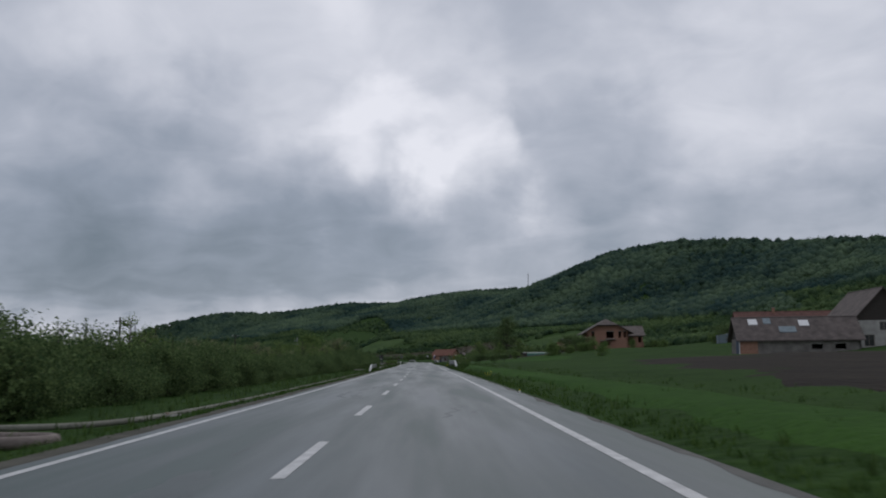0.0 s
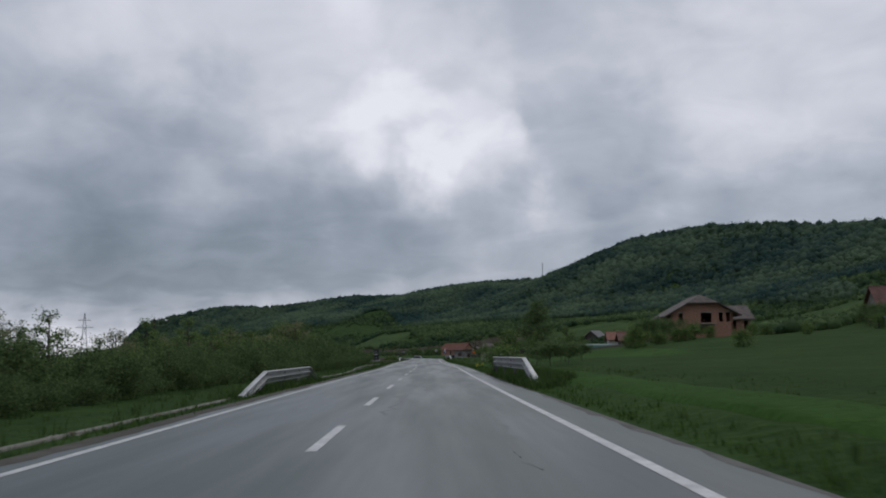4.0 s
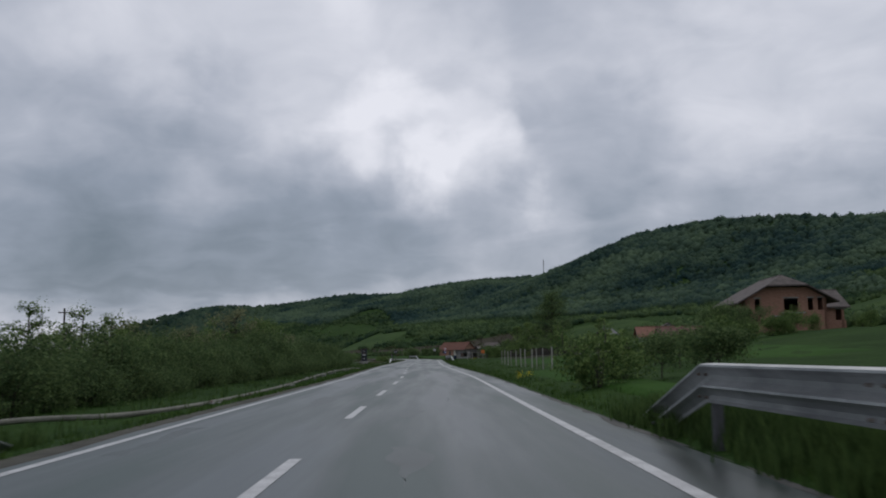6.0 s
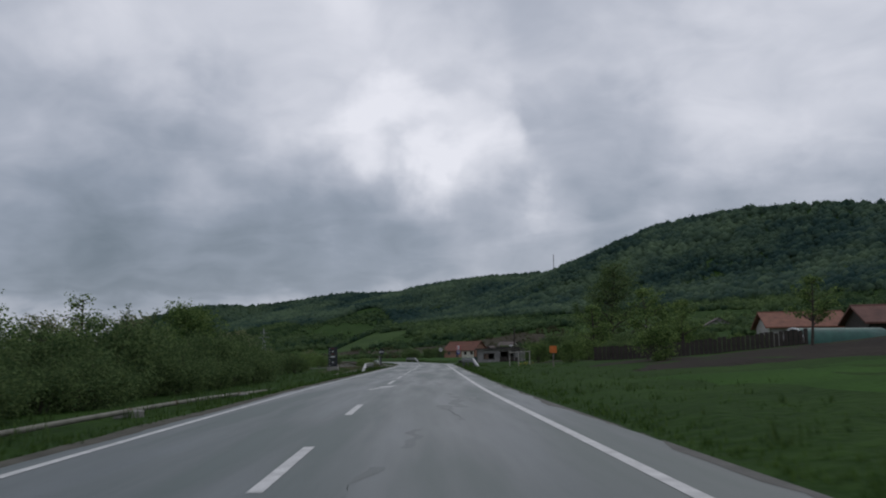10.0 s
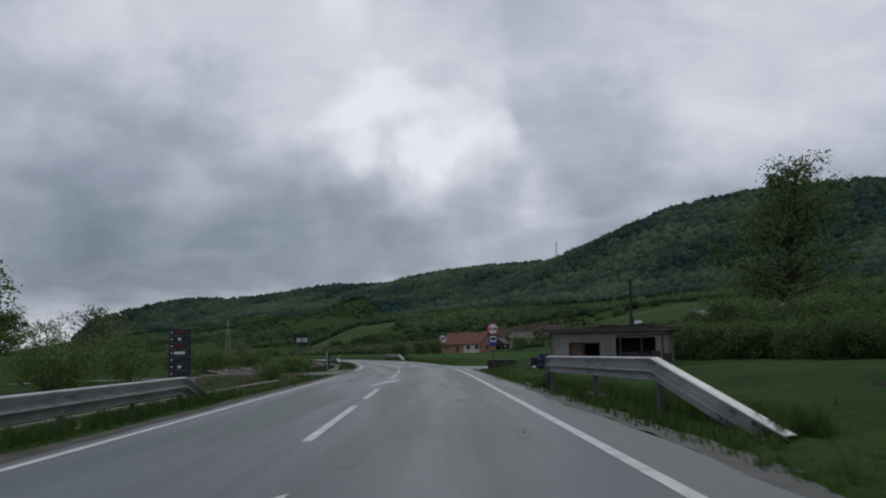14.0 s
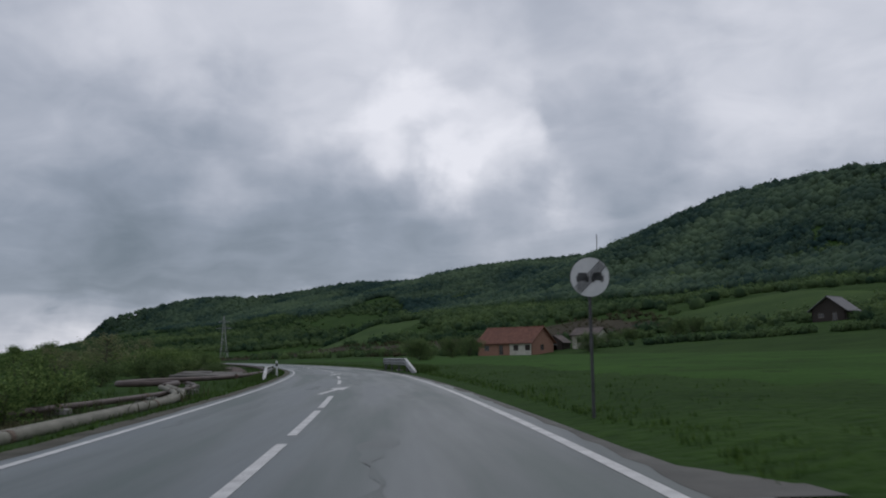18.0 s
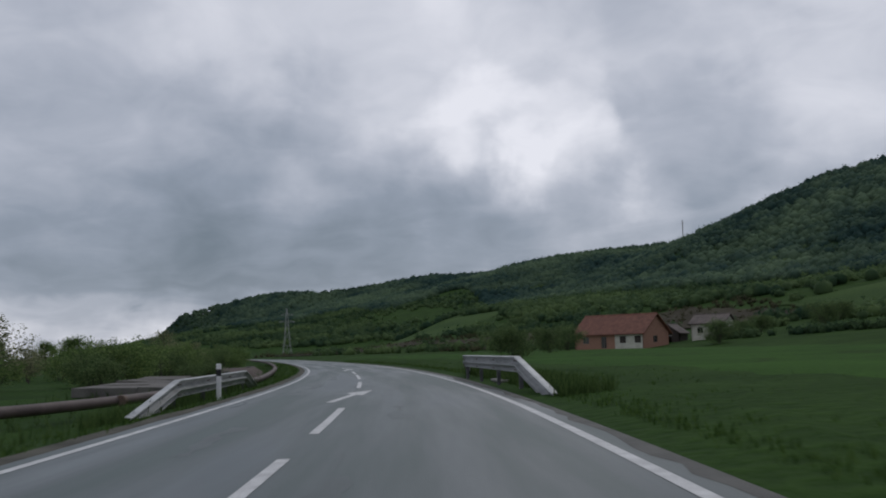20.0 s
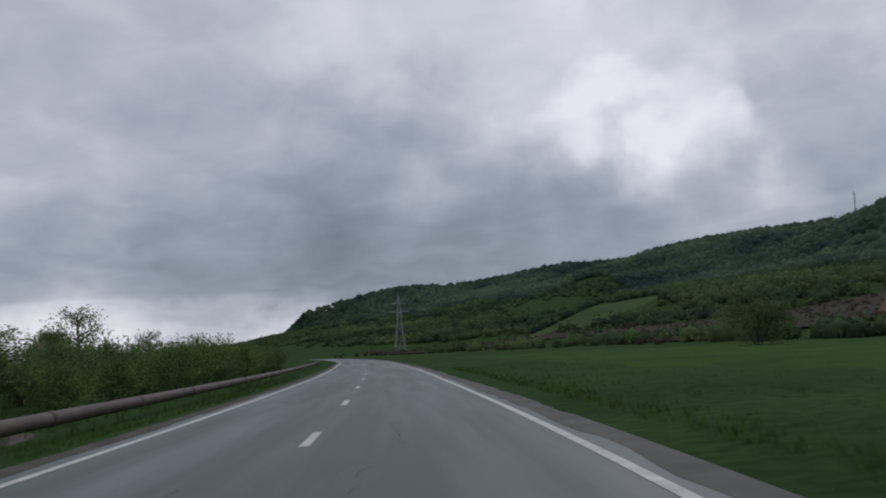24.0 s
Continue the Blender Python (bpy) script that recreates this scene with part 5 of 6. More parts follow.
def hoarding():
    """A tall dark advertising panel with stacked lines."""
    x, y = -13.4, 301.0
    b = gz(x, y)
    e = empty("advertising_sign", pose(x, y, b + 0.22, 0, 0, -8), "tall dark advertising panel with stacked plates on a concrete foot", "sign")
    bm = bmesh.new()
    box(bm, -0.75, -0.3, -0.6, 0.75, 0.3, 0.32, 0.03)
    part("foot", bm, M_CONC, e)
    for sx in (-0.56, 0.56):
        bm = bmesh.new()
        box(bm, sx - 0.04, -0.04, 0.3, sx + 0.04, 0.04, 2.95)
        part("post", bm, M_SIGNBACK, e)
    for k in range(7):
        z = 0.38 + k * 0.365
        bm = bmesh.new()
        box(bm, -0.55, -0.06, z, 0.55, -0.02, z + 0.33, 0.008)
        p = part("panel", bm, M_SIGNBACK, e)
        if k in (3, 4, 5, 6, 1):
            bm = bmesh.new()
            w = (0.0, 0.10, 0.0, 0.30, 0.22, 0.08, 0.20)[k]
            box(bm, -w, -0.068, z + 0.09, w, -0.062, z + 0.24)
            part("text_bar", bm, M_GREYSIGN if k in (3, 5, 1) else M_DULLRED, p)
        bm = bmesh.new()
        box(bm, -0.47, -0.068, z + 0.12, -0.40, -0.062, z + 0.2)
        part("pictogram", bm, M_WHITE, p)


hoarding()


def delineator(x, y, dz=0.0):
    b = gz(x, y)
    e = empty("delineator_post", pose(x, y, b, 0, 0, 5), "white plastic roadside marker post with a black band", "marker post", "roadside marker posts")
    bm = bmesh.new()
    box(bm, -0.06, -0.04, -0.3, 0.06, 0.04, 0.95 + dz, 0.015)
    part("post", bm, M_WHITE, e)
    bm = bmesh.new()
    box(bm, -0.063, -0.043, 0.62, 0.063, 0.043, 0.80)
    part("band", bm, M_BLACK, e)


for y, d in ((379, -3.6),):
    p = road_at(y, d)
    delineator(p[0], p[1])


# ---- poles, masts ----
def power_pole(x, y, h, lean=0.0):
    b = gz(x, y)
    e = empty("power_pole", pose(x, y, b, 0, lean, 0), "old dark wooden power pole with insulators", "pole", "power poles")
    part("pole", bar(bmesh.new(), (0, 0, -0.8), (0, 0, h), 0.15, 0.10, 10), M_DARKWOOD, e)
    bm = bmesh.new()
    box(bm, -0.7, -0.06, h - 0.55, 0.7, 0.06, h - 0.43)
    arm = part("cross_arm", bm, M_DARKWOOD, e)
    for dx in (-0.6, 0, 0.6):
        part("insulator", bar(bmesh.new(), (dx, 0, h - 0.43), (dx, 0, h - 0.25), 0.05, 0.03, 8), M_GREYSIGN, arm)


power_pole(-42.4, 215.5, 8.0)
power_pole(-38, 120, 7.5)
power_pole(-45, 160, 8.0, 2)
e = empty("tall_post", pose(10.7, 300.8, gz(10.7, 300.8)), "dark leaning timber post behind the hut", "post")
part("post", bar(bmesh.new(), (0, 0, -0.6), (0.08, 0, 4.5), 0.11, 0.07, 9), M_DARKWOOD, e)
part("stay", bar(bmesh.new(), (1.1, 0.2, -0.3), (0.06, 0, 2.6), 0.05, 0.04, 7), M_DARKWOOD, e)


def pylon(x, y, h):
    b = gz(x, y)
    e = empty("power_pylon", pose(x, y, b, 0, 0, 25), "grey steel lattice power pylon at the hill foot", "pylon")
    w = 1.7
    lev = [0, 0.3, 0.55, 0.75, 1.0]
    half = [w, w * 0.62, w * 0.4, w * 0.28, 0.12]
    for i in range(4):
        bm = bmesh.new()
        for k in range(4):
            s = lambda q, j: (half[q] * (1 if (j % 4) in (0, 3) else -1), half[q] * (1 if (j % 4) in (0, 1) else -1), lev[q] * h)
            beam(bm, s(k, i), s(k + 1, i), 0.08, 0.08)
        part("leg", bm, M_ZINC, e)
        bm = bmesh.new()
        for k in range(4):
            beam(bm, s(k, i), s(k + 1, i + 1), 0.05, 0.05)
            beam(bm, s(k, i + 1), s(k + 1, i), 0.05, 0.05)
        part("brace", bm, M_ZINC, e)
    for z, r in ((0.72, 3.0), (0.86, 2.2)):
        bm = bmesh.new()
        beam(bm, (-r, 0, z * h), (r, 0, z * h), 0.16, 0.16)
        beam(bm, (-r, 0, z * h), (0, 0, z * h + 0.9), 0.08, 0.08)
        beam(bm, (r, 0, z * h), (0, 0, z * h + 0.9), 0.08, 0.08)
        part("cross_arm", bm, M_ZINC, e)


pylon(-92.6, 701, 18)
pylon(-122.2, 406, 18.3)


def radio_mast(x, y, h):
    b = gz(x, y)
    e = empty("radio_mast", pose(x, y, b), "thin radio mast on the wooded saddle", "mast")
    part("shaft", bar(bmesh.new(), (0, 0, -1), (0, 0, h), 0.55, 0.30, 8), M_ZINC, e)
    for k in range(3):
        part("antenna", bar(bmesh.new(), (0.6, 0, h - 3 - 2.5 * k), (0.6, 0, h - 1.4 - 2.5 * k), 0.25, sides=6), M_GREYSIGN, e)


radio_mast(128.5, 1159, 24)


# ---- houses ----
def wall_mesh(w, h, t, holes):
    """A wall along x with its outer face at y = 0 and holes (x0, z0, x1, z1) through it."""
    bm = bmesh.new()
    xs = sorted({0.0, w, *(q for a in holes for q in (a[0], a[2]))})
    zs = sorted({0.0, h, *(q for a in holes for q in (a[1], a[3]))})
    for i in range(len(xs) - 1):
        for j in range(len(zs) - 1):
            cx, cz = (xs[i] + xs[i + 1]) / 2, (zs[j] + zs[j + 1]) / 2
            if not any(a[0] < cx < a[2] and a[1] < cz < a[3] for a in holes):
                box(bm, xs[i], 0, zs[j], xs[i + 1], t, zs[j + 1])
    bmesh.ops.remove_doubles(bm, verts=bm.verts[:], dist=1e-4)
    return bm


def house(name, m, w, l, h, rise, label, walls, roof, front=(), left=(), right=(), back=(), gable_front=True, over=0.5, glazed=True, frame=None, sink=0.6, gable_mat=None, category="house", chimney=None, hip=0.0):
    """A house with its front-left corner at m, front towards -y, w wide and l deep, under a saddle roof."""
    e = empty(name, m, label, category)
    frame = frame or M_WOOD
    t = 0.3
    sides = (("front", w, front, Matrix()), ("right", l, right, Matrix.Translation((w, 0, 0)) @ Matrix.Rotation(radians(90), 4, "Z")),
             ("back", w, back, Matrix.Translation((w, l, 0)) @ Matrix.Rotation(radians(180), 4, "Z")), ("left", l, left, Matrix.Translation((0, l, 0)) @ Matrix.Rotation(radians(-90), 4, "Z")))
    for nm, wid, holes, at in sides:
        bm = wall_mesh(wid, h + sink, t, [(a[0], a[1] + sink, a[2], a[3] + sink) for a in holes])
        wo = part("wall", bm, walls, e, at=at @ Matrix.Translation((0, 0, -sink)))
        for a in holes:
            x0, z0, x1, z1 = a[0], a[1] + sink, a[2], a[3] + sink
            bm = bmesh.new()
            for q in ((x0, z0, x0 + 0.07, z1), (x1 - 0.07, z0, x1, z1), (x0, z1 - 0.07, x1, z1), (x0, z0, x1, z0 + 0.07), ((x0 + x1) / 2 - 0.03, z0, (x0 + x1) / 2 + 0.03, z1)):
                box(bm, q[0], 0.10, q[1], q[2], 0.17, q[3])
            if glazed:
                part("window_frame", bm, frame, wo)
                bm = bmesh.new()
                box(bm, x0 + 0.06, 0.13, z0 + 0.06, x1 - 0.06, 0.14, z1 - 0.06)
                part("pane", bm, M_GLASS, wo)
            else:
                bm.free()
                bm = bmesh.new()
                box(bm, x0 - 0.1, -0.03, z1, x1 + 0.1, t - 0.02, z1 + 0.14)
                part("lintel", bm, M_CONC, wo)
    bm = bmesh.new()
    box(bm, 0.35, 0.35, -0.2, w - 0.35, l - 0.35, 0.05)
    part("floor_slab", bm, M_VOID, e)
    for z in (h * 0.98,):
        bm = bmesh.new()
        box(bm, t, t, z - 0.1, w - t, l - t, z)
        part("upper_slab", bm, M_VOID, e)
    span, run = (w, l) if gable_front else (l, w)
    axis = Matrix() if gable_front else Matrix.Translation((0, l, 0)) @ Matrix.Rotation(radians(-90), 4, "Z")
    for k, yy in enumerate((0, run - t)):
        bm = bmesh.new()
        ring = [(0, yy, h), (span, yy, h), (span / 2 + hip * span / 2, yy, h + rise * (1 - hip)), (span / 2 - hip * span / 2, yy, h + rise * (1 - hip))] if hip else [(0, yy, h), (span, yy, h), (span / 2, yy, h + rise)]
        prism(bm, ring, (0, t, 0))
        part("gable", bm, gable_mat or walls, e, at=axis)
    slope = rise / (span / 2)
    th = 0.16
    for s in (-1, 1):
        bm = bmesh.new()
        x0, x1 = span / 2, span / 2 + s * (span / 2 + over)
        z0, z1 = h + rise + 0.04, h + 0.04 - over * slope
        inset = hip * rise * 0.9
        if hip:
            zk = h + rise * (1 - hip) + 0.04
            xk = span / 2 + s * hip * span / 2
            for y0, y1, yr0, yr1 in ((-over, run + over, inset, run - inset),):
                prism(bm, [(x0, yr0, z0), (x0, yr1, z0), (xk, y1, zk), (x1, y1, z1), (x1, y0, z1), (xk, y0, zk)], (0, 0, th))
        else:
            prism(bm, [(x0, -over, z0), (x0, run + over, z0), (x1, run + over, z1), (x1, -over, z1)], (0, 0, th))
        part("roof_slope", bm, roof, e, at=axis)
    if hip:
        for y0, yr, s in ((-over, hip * rise * 0.9, 1), (run + over, run - hip * rise * 0.9, -1)):
            bm = bmesh.new()
            zk = h + rise * (1 - hip) + 0.05
            prism(bm, [(span / 2, yr, h + rise + 0.05), (span / 2 - hip * span / 2, y0, zk), (span / 2 + hip * span / 2, y0, zk)], (0, 0, th))
            part("roof_hip", bm, roof, e, at=axis)
    bm = bmesh.new()
    bar(bm, (span / 2, -over if not hip else hip * rise, h + rise + 0.16), (span / 2, run + over if not hip else run - hip * rise, h + rise + 0.16), 0.11, sides=8)
    part("ridge_tiles", bm, roof, e, at=axis)
    if chimney:
        bm = bmesh.new()
        cx, cy, cz = chimney
        box(bm, cx - 0.3, cy - 0.3, h, cx + 0.3, cy + 0.3, cz, 0.02)
        ch = part("chimney", bm, M_BRICK, e)
        bm = bmesh.new()
        box(bm, cx - 0.38, cy - 0.38, cz, cx + 0.38, cy + 0.38, cz + 0.12)
        part("cap", bm, M_CONC, ch)
    return e


def on_land(x, y, turn=0.0, dz=0.0):
    return pose(x, y, gz(x, y) + dz, 0, 0, turn)


def stand(x, y, z, turn=0.0):
    return pose(x, y, z, 0, 0, turn)


# unfinished brick house with a half-hipped roof
brick = house("brick_house", stand(36.5, 213.0, 3.5, -4), 9.2, 11.5, 3.4, 2.6, "unfinished red brick house with empty window openings", M_BRICK, M_DARKTILE, hip=0.5, over=1.1, glazed=False,
              front=((1.1, 2.0, 1.7, 3.4), (4.4, 1.9, 6.0, 3.4), (7.1, 2.0, 7.7, 3.4), (8.2, 2.0, 8.8, 3.4), (3.0, 0.2, 5.2, 1.3)), left=((2.5, 1.9, 3.7, 3.3), (6.5, 1.9, 7.7, 3.3), (3.0, 0.1, 4.2, 1.3)))
bm = bmesh.new()
box(bm, 4.1, -1.3, 1.62, 6.4, 0.05, 1.78)
part("balcony_slab", bm, M_CONC, brick)
house("brick_wing", stand(45.4, 219.0, 3.7, -4), 5.0, 8.0, 2.5, 2.0, "brick side wing under a brown roof", M_BRICK, M_DARKTILE, gable_front=False, over=0.6, glazed=False, front=((1.5, 0.8, 2.8, 2.1), (4.0, 0.8, 5.2, 2.1)))

# farmyard near the start
barn = house("long_barn", stand(42.4, 127.2, 1.45, -9), 15.5, 7.0, 1.95, 2.8, "long dirty-plastered barn under a patched brown roof", M_BARNWALL, M_DARKTILE, gable_front=False, over=0.5, glazed=False, front=((9.2, 0.5, 10.6, 1.2), (12.2, 0.5, 13.6, 1.2)), left=((4.4, 0.2, 5.8, 1.8),), category="barn", gable_mat=M_DARKWOOD)
for px, u, w, mat in ((1.6, 0.78, 1.2, M_GREYSIGN), (3.6, 0.82, 1.0, M_GREYBLUE), (5.4, 0.45, 2.2, M_GREYBLUE), (8.2, 0.72, 1.3, M_GREYSIGN)):
    bm = bmesh.new()
    y0, z0 = -0.5 + u * 4.0, 1.95 - 0.40 + u * 3.2 + 0.14
    prism(bm, [(px, y0 - 0.5, z0 - 0.38), (px + w, y0 - 0.5, z0 - 0.38), (px + w, y0 + 0.5, z0 + 0.38), (px, y0 + 0.5, z0 + 0.38)], (0, 0, 0.12))
    part("roof_sheet", bm, mat, barn, "pale corrugated patch on the roof")
bm = bmesh.new()
box(bm, -0.06, 0.25, -0.3, -0.004, 2.9, 1.9)
part("yard_door", bm, M_NAVY, barn, "dark blue painted door in the gable")
bm = bmesh.new()
box(bm, 0.02, -0.05, -0.3, 2.3, -0.004, 1.7)
part("brick_bay", bm, M_BRICK, barn, "bare brick end of the front wall")
bm = bmesh.new()
box(bm, -0.10, 0.02, -0.3, -0.004, 0.16, 2.0)
part("door_post", bm, M_GREYSIGN, barn, "pale painted door post")
house("gabled_house", stand(59.5, 131.0, 1.3, -4), 8.5, 12.0, 4.6, 4.4, "tall dark-gabled house with worn plaster", M_MORTAR, M_DARKTILE, over=0.6, front=((1.5, 1.0, 2.9, 2.6), (5.6, 1.0, 7.0, 2.6), (3.7, 3.2, 4.9, 4.4)), gable_mat=M_DARKWOOD, chimney=(6, 6, 9.2))
house("farm_house", stand(76.5, 230.0, gz(80, 233) - 0.3, -10), 24.0, 8.5, 8.9 - gz(80, 233), 3.2, "farm house under a long red tiled roof", M_BARNWALL, M_OLDTILE, gable_front=False, over=0.6, front=((3, 1, 4.2, 2.4), (8, 1, 9.2, 2.4), (13, 1, 14.2, 2.4), (18, 1, 19.2, 2.4)), chimney=(9, 4, 13.2 - gz(80, 233)))
house("field_hut", stand(59.2, 190.4, 3.4, -6), 3.8, 2.4, 1.75, 0.25, "pale blue sheet-metal field hut", M_GREYBLUE, M_GREYBLUE, over=0.12, glazed=False, front=((1.3, 0.9, 2.2, 1.3),), category="hut")

# low sheds and houses behind the meadow
house("red_roofed_shed", stand(36.8, 254.0, gz(38, 255) - 0.2, -5), 13.5, 6.0, 3.6 - gz(38, 255), 1.35, "long low dark wooden shed under a dull red roof", M_DARKWOOD, M_OLDTILE, gable_front=False, over=0.5, glazed=False, front=((2.5, 0.0, 4.6, 1.5), (9.5, 0.5, 10.6, 1.2)), category="shed")
house("red_roofed_house", stand(41.5, 291, 1.5, -6), 9.2, 7.0, 2.6, 1.7, "house under a rusty red tiled roof among shrubs", M_MORTAR, M_TILE, gable_front=False, over=0.6, front=((2, 0.9, 3.2, 2.1), (6, 0.9, 7.2, 2.1)))
house("wooden_cabin", on_land(71.5, 512, -42), 6.6, 7.0, 2.5, 2.5, "dark wooden cabin with a grey roof on the slope", M_DARKWOOD, M_GREYROOF, over=0.7, front=((1.2, 0.8, 2.4, 1.8), (4.0, 0.1, 5.0, 1.9)), right=((1.0, 0.2, 3.4, 1.9),), category="cabin")
house("hill_house", stand(100.6, 524, 7.7, -8), 10.4, 9.0, 3.0, 2.7, "pale rendered house with a dark gabled roof", M_WHITEWALL, M_DARKTILE, over=0.8, front=((1.4, 1.0, 3.4, 2.4), (6.2, 1.0, 8.6, 2.4)), left=((2.0, 1.0, 3.2, 2.3), (5.6, 1.0, 6.8, 2.3)), frame=M_WHITE)

# farm beyond the bend
farm = house("red_roofed_house", stand(4.2, 513.0, 0.7, -36), 12.6, 8.5, 2.5, 2.9, "long brick farmhouse under an orange tiled roof", M_BRICK, M_TILE, gable_front=False, over=0.5, front=((1.5, 0.9, 2.7, 2.0), (5.0, 0.1, 6.0, 2.0), (8.5, 0.9, 9.7, 2.0), (11.2, 0.9, 12.4, 2.0)), right=((3.4, 0.9, 4.8, 2.0),), category="house")
bm = bmesh.new()
box(bm, 7.6, -0.05, -0.3, 12.55, -0.003, 2.45)
part("plaster_bay", bm, M_CREAM, farm, "white plastered half of the front")
for x0 in (8.5, 11.2):
    bm = bmesh.new()
    box(bm, x0, -0.075, 0.9, x0 + 1.1, -0.053, 2.0)
    part("shutter", bm, M_DARKWOOD, farm)
house("white_house", stand(23.5, 515, 0.9, -30), 5.4, 6.0, 3.6, 1.4, "white plastered two-storey house with a dark roof", M_CREAM, M_DARKTILE, gable_front=False, over=0.4, front=((1.0, 2.0, 2.0, 3.0), (4.0, 2.0, 5.0, 3.0), (2.4, 0.0, 3.5, 1.5)))
house("farm_shed", stand(18.5, 520, 0.9, -30), 4.0, 4.0, 2.2, 1.4, "small grey board shed between farm houses", M_DARKWOOD, M_DARKTILE, over=0.3, glazed=False, front=((1.4, 0.0, 2.6, 1.7),), category="shed")


# flat-roofed hut beside the road
def roadside_hut():
    e = empty("roadside_hut", stand(5.35, 293.3, 0.06, -14), "whitewashed flat-roofed hut with a broken dark window", "hut")
    w, l, h = 5.5, 4.2, 1.80
    holes = ((0.85, 0.58, 2.25, 1.32), (2.95, 0.0, 4.7, 1.5))
    part("wall", wall_mesh(w, h + 0.3, 0.25, [(a[0], a[1] + 0.3, a[2], a[3] + 0.3) for a in holes]), M_WHITEWALL, e, at=Matrix.Translation((0, 0, -0.3)))
    part("wall", wall_mesh(l, h + 0.3, 0.25, []), M_WHITEWALL, e, at=Matrix.Translation((0, l, -0.3)) @ Matrix.Rotation(radians(-90), 4, "Z"))
    part("wall", wall_mesh(l, h + 0.3, 0.25, []), M_WHITEWALL, e, at=Matrix.Translation((w, 0, -0.3)) @ Matrix.Rotation(radians(90), 4, "Z"))
    part("wall", wall_mesh(w, h + 0.3, 0.25, []), M_WHITEWALL, e, at=Matrix.Translation((w, l, -0.3)) @ Matrix.Rotation(radians(180), 4, "Z"))
    bm = bmesh.new()
    box(bm, -0.2, -0.35, h, w + 0.35, l + 0.35, h + 0.07, 0.01)
    part("roof_board", bm, M_WOOD, e)
    bm = bmesh.new()
    box(bm, -0.24, -0.40, h + 0.07, w + 0.40, l + 0.40, h + 0.14, 0.02)
    part("roof_felt", bm, M_FELT, e)
    r = random.Random(3)
    for k in range(14):
        bm = bmesh.new()
        box(bm, -r.uniform(0.3, 0.9), -0.05, 0, r.uniform(0.3, 0.9), 0.05, 0.05)
        part("loose_board", bm, M_DARKWOOD, e, at=pose(1.8 + k * 0.24, r.uniform(0.2, 3.2), h + 0.16 + 0.035 * (k % 5), 0, r.uniform(-7, 7), r.uniform(-35, 35)))
    bm = bmesh.new()
    box(bm, 3.75, 2.5, h + 0.3, 4.1, 2.8, h + 0.52, 0.02)
    part("roof_brick", bm, M_GREYSIGN, e)
    for x0, z0, x1, z1 in ((0.85, 0.58, 0.91, 1.32), (2.19, 0.58, 2.25, 1.32), (0.91, 1.26, 2.19, 1.32), (0.91, 0.58, 2.19, 0.64), (1.50, 0.64, 1.56, 1.26)):
        bm = bmesh.new()
        box(bm, x0, 0.05, z0, x1, 0.12, z1)
        part("window_bar", bm, M_DARKWOOD, e)
    bm = bmesh.new()
    box(bm, 0.88, 0.13, 0.61, 1.46, 0.15, 1.29)
    part("board", bm, M_RUSTY, e, "rust-brown board in the window")
    bm = bmesh.new()
    box(bm, 0.3, 0.3, -0.05, w - 0.3, l - 0.3, 0.04)
    part("floor_slab", bm, M_VOID, e)
    for x in (3.2, 4.1, 5.0):
        part("porch_post", bar(bmesh.new(), (x, -1.1, -0.3), (x, -1.1, 1.58), 0.05, 0.045, 7), M_DARKWOOD, e)
    bm = bmesh.new()
    beam(bm, (3.0, -1.1, 1.55), (5.3, -1.1, 1.6), 0.07, 0.09)
    part("porch_beam", bm, M_DARKWOOD, e)
    for k in range(5):
        bm = bmesh.new()
        box(bm, 3.1 + 0.47 * k, -1.12, 0.0, 3.48 + 0.47 * k, -1.08, 0.85 + 0.12 * math.sin(k * 3))
        part("porch_board", bm, M_DARKWOOD, e)


roadside_hut()


# ---- rubbish beside the hut ----
def drum(x, y, mat, label, s=1.0):
    e = empty("plastic_drum", stand(x, y, gz(x, y) - 0.04, 10) @ Matrix.Diagonal((s, s, s * 1.15, 1)), label, "drum", "plastic drums near the hut")
    bm = bmesh.new()
    prof = ((0.19, 0.0), (0.21, 0.03), (0.21, 0.17), (0.222, 0.18), (0.21, 0.19), (0.21, 0.36), (0.222, 0.37), (0.21, 0.38), (0.21, 0.51), (0.19, 0.54))
    rows = [[bm.verts.new((r * math.cos(k * math.tau / 20), r * math.sin(k * math.tau / 20), z)) for k in range(20)] for r, z in prof]
    for a, b in zip(rows[:-1], rows[1:]):
        for k in range(20):
            bm.faces.new((a[k], a[(k + 1) % 20], b[(k + 1) % 20], b[k])).smooth = True
    bm.faces.new(rows[0][::-1])
    part("body", bm, mat, e)
    part("lid", bar(bmesh.new(), (0, 0, 0.53), (0, 0, 0.57), 0.215, 0.205, 20), mat, e)


drum(6.35, 303.4, M_BARREL, "bright blue plastic drum standing in weeds", 1.02)
drum(5.05, 293.4, M_DARKBLUE, "dark blue plastic drum beside the hut wall", 1.2)
for x in (5.2, 5.85):
    e = empty("metal_bin", stand(x, 297.7, gz(x, 297.7), 4), "dark square metal bin in weeds", "bin", "metal bins near the hut")
    bm = bmesh.new()
    box(bm, -0.29, -0.25, -0.1, 0.29, 0.25, 0.52, 0.02)
    part("body", bm, M_SIGNBACK, e)
    bm = bmesh.new()
    box(bm, -0.31, -0.27, 0.52, 0.31, 0.27, 0.56, 0.015)
    part("lid", bm, M_POST, e)


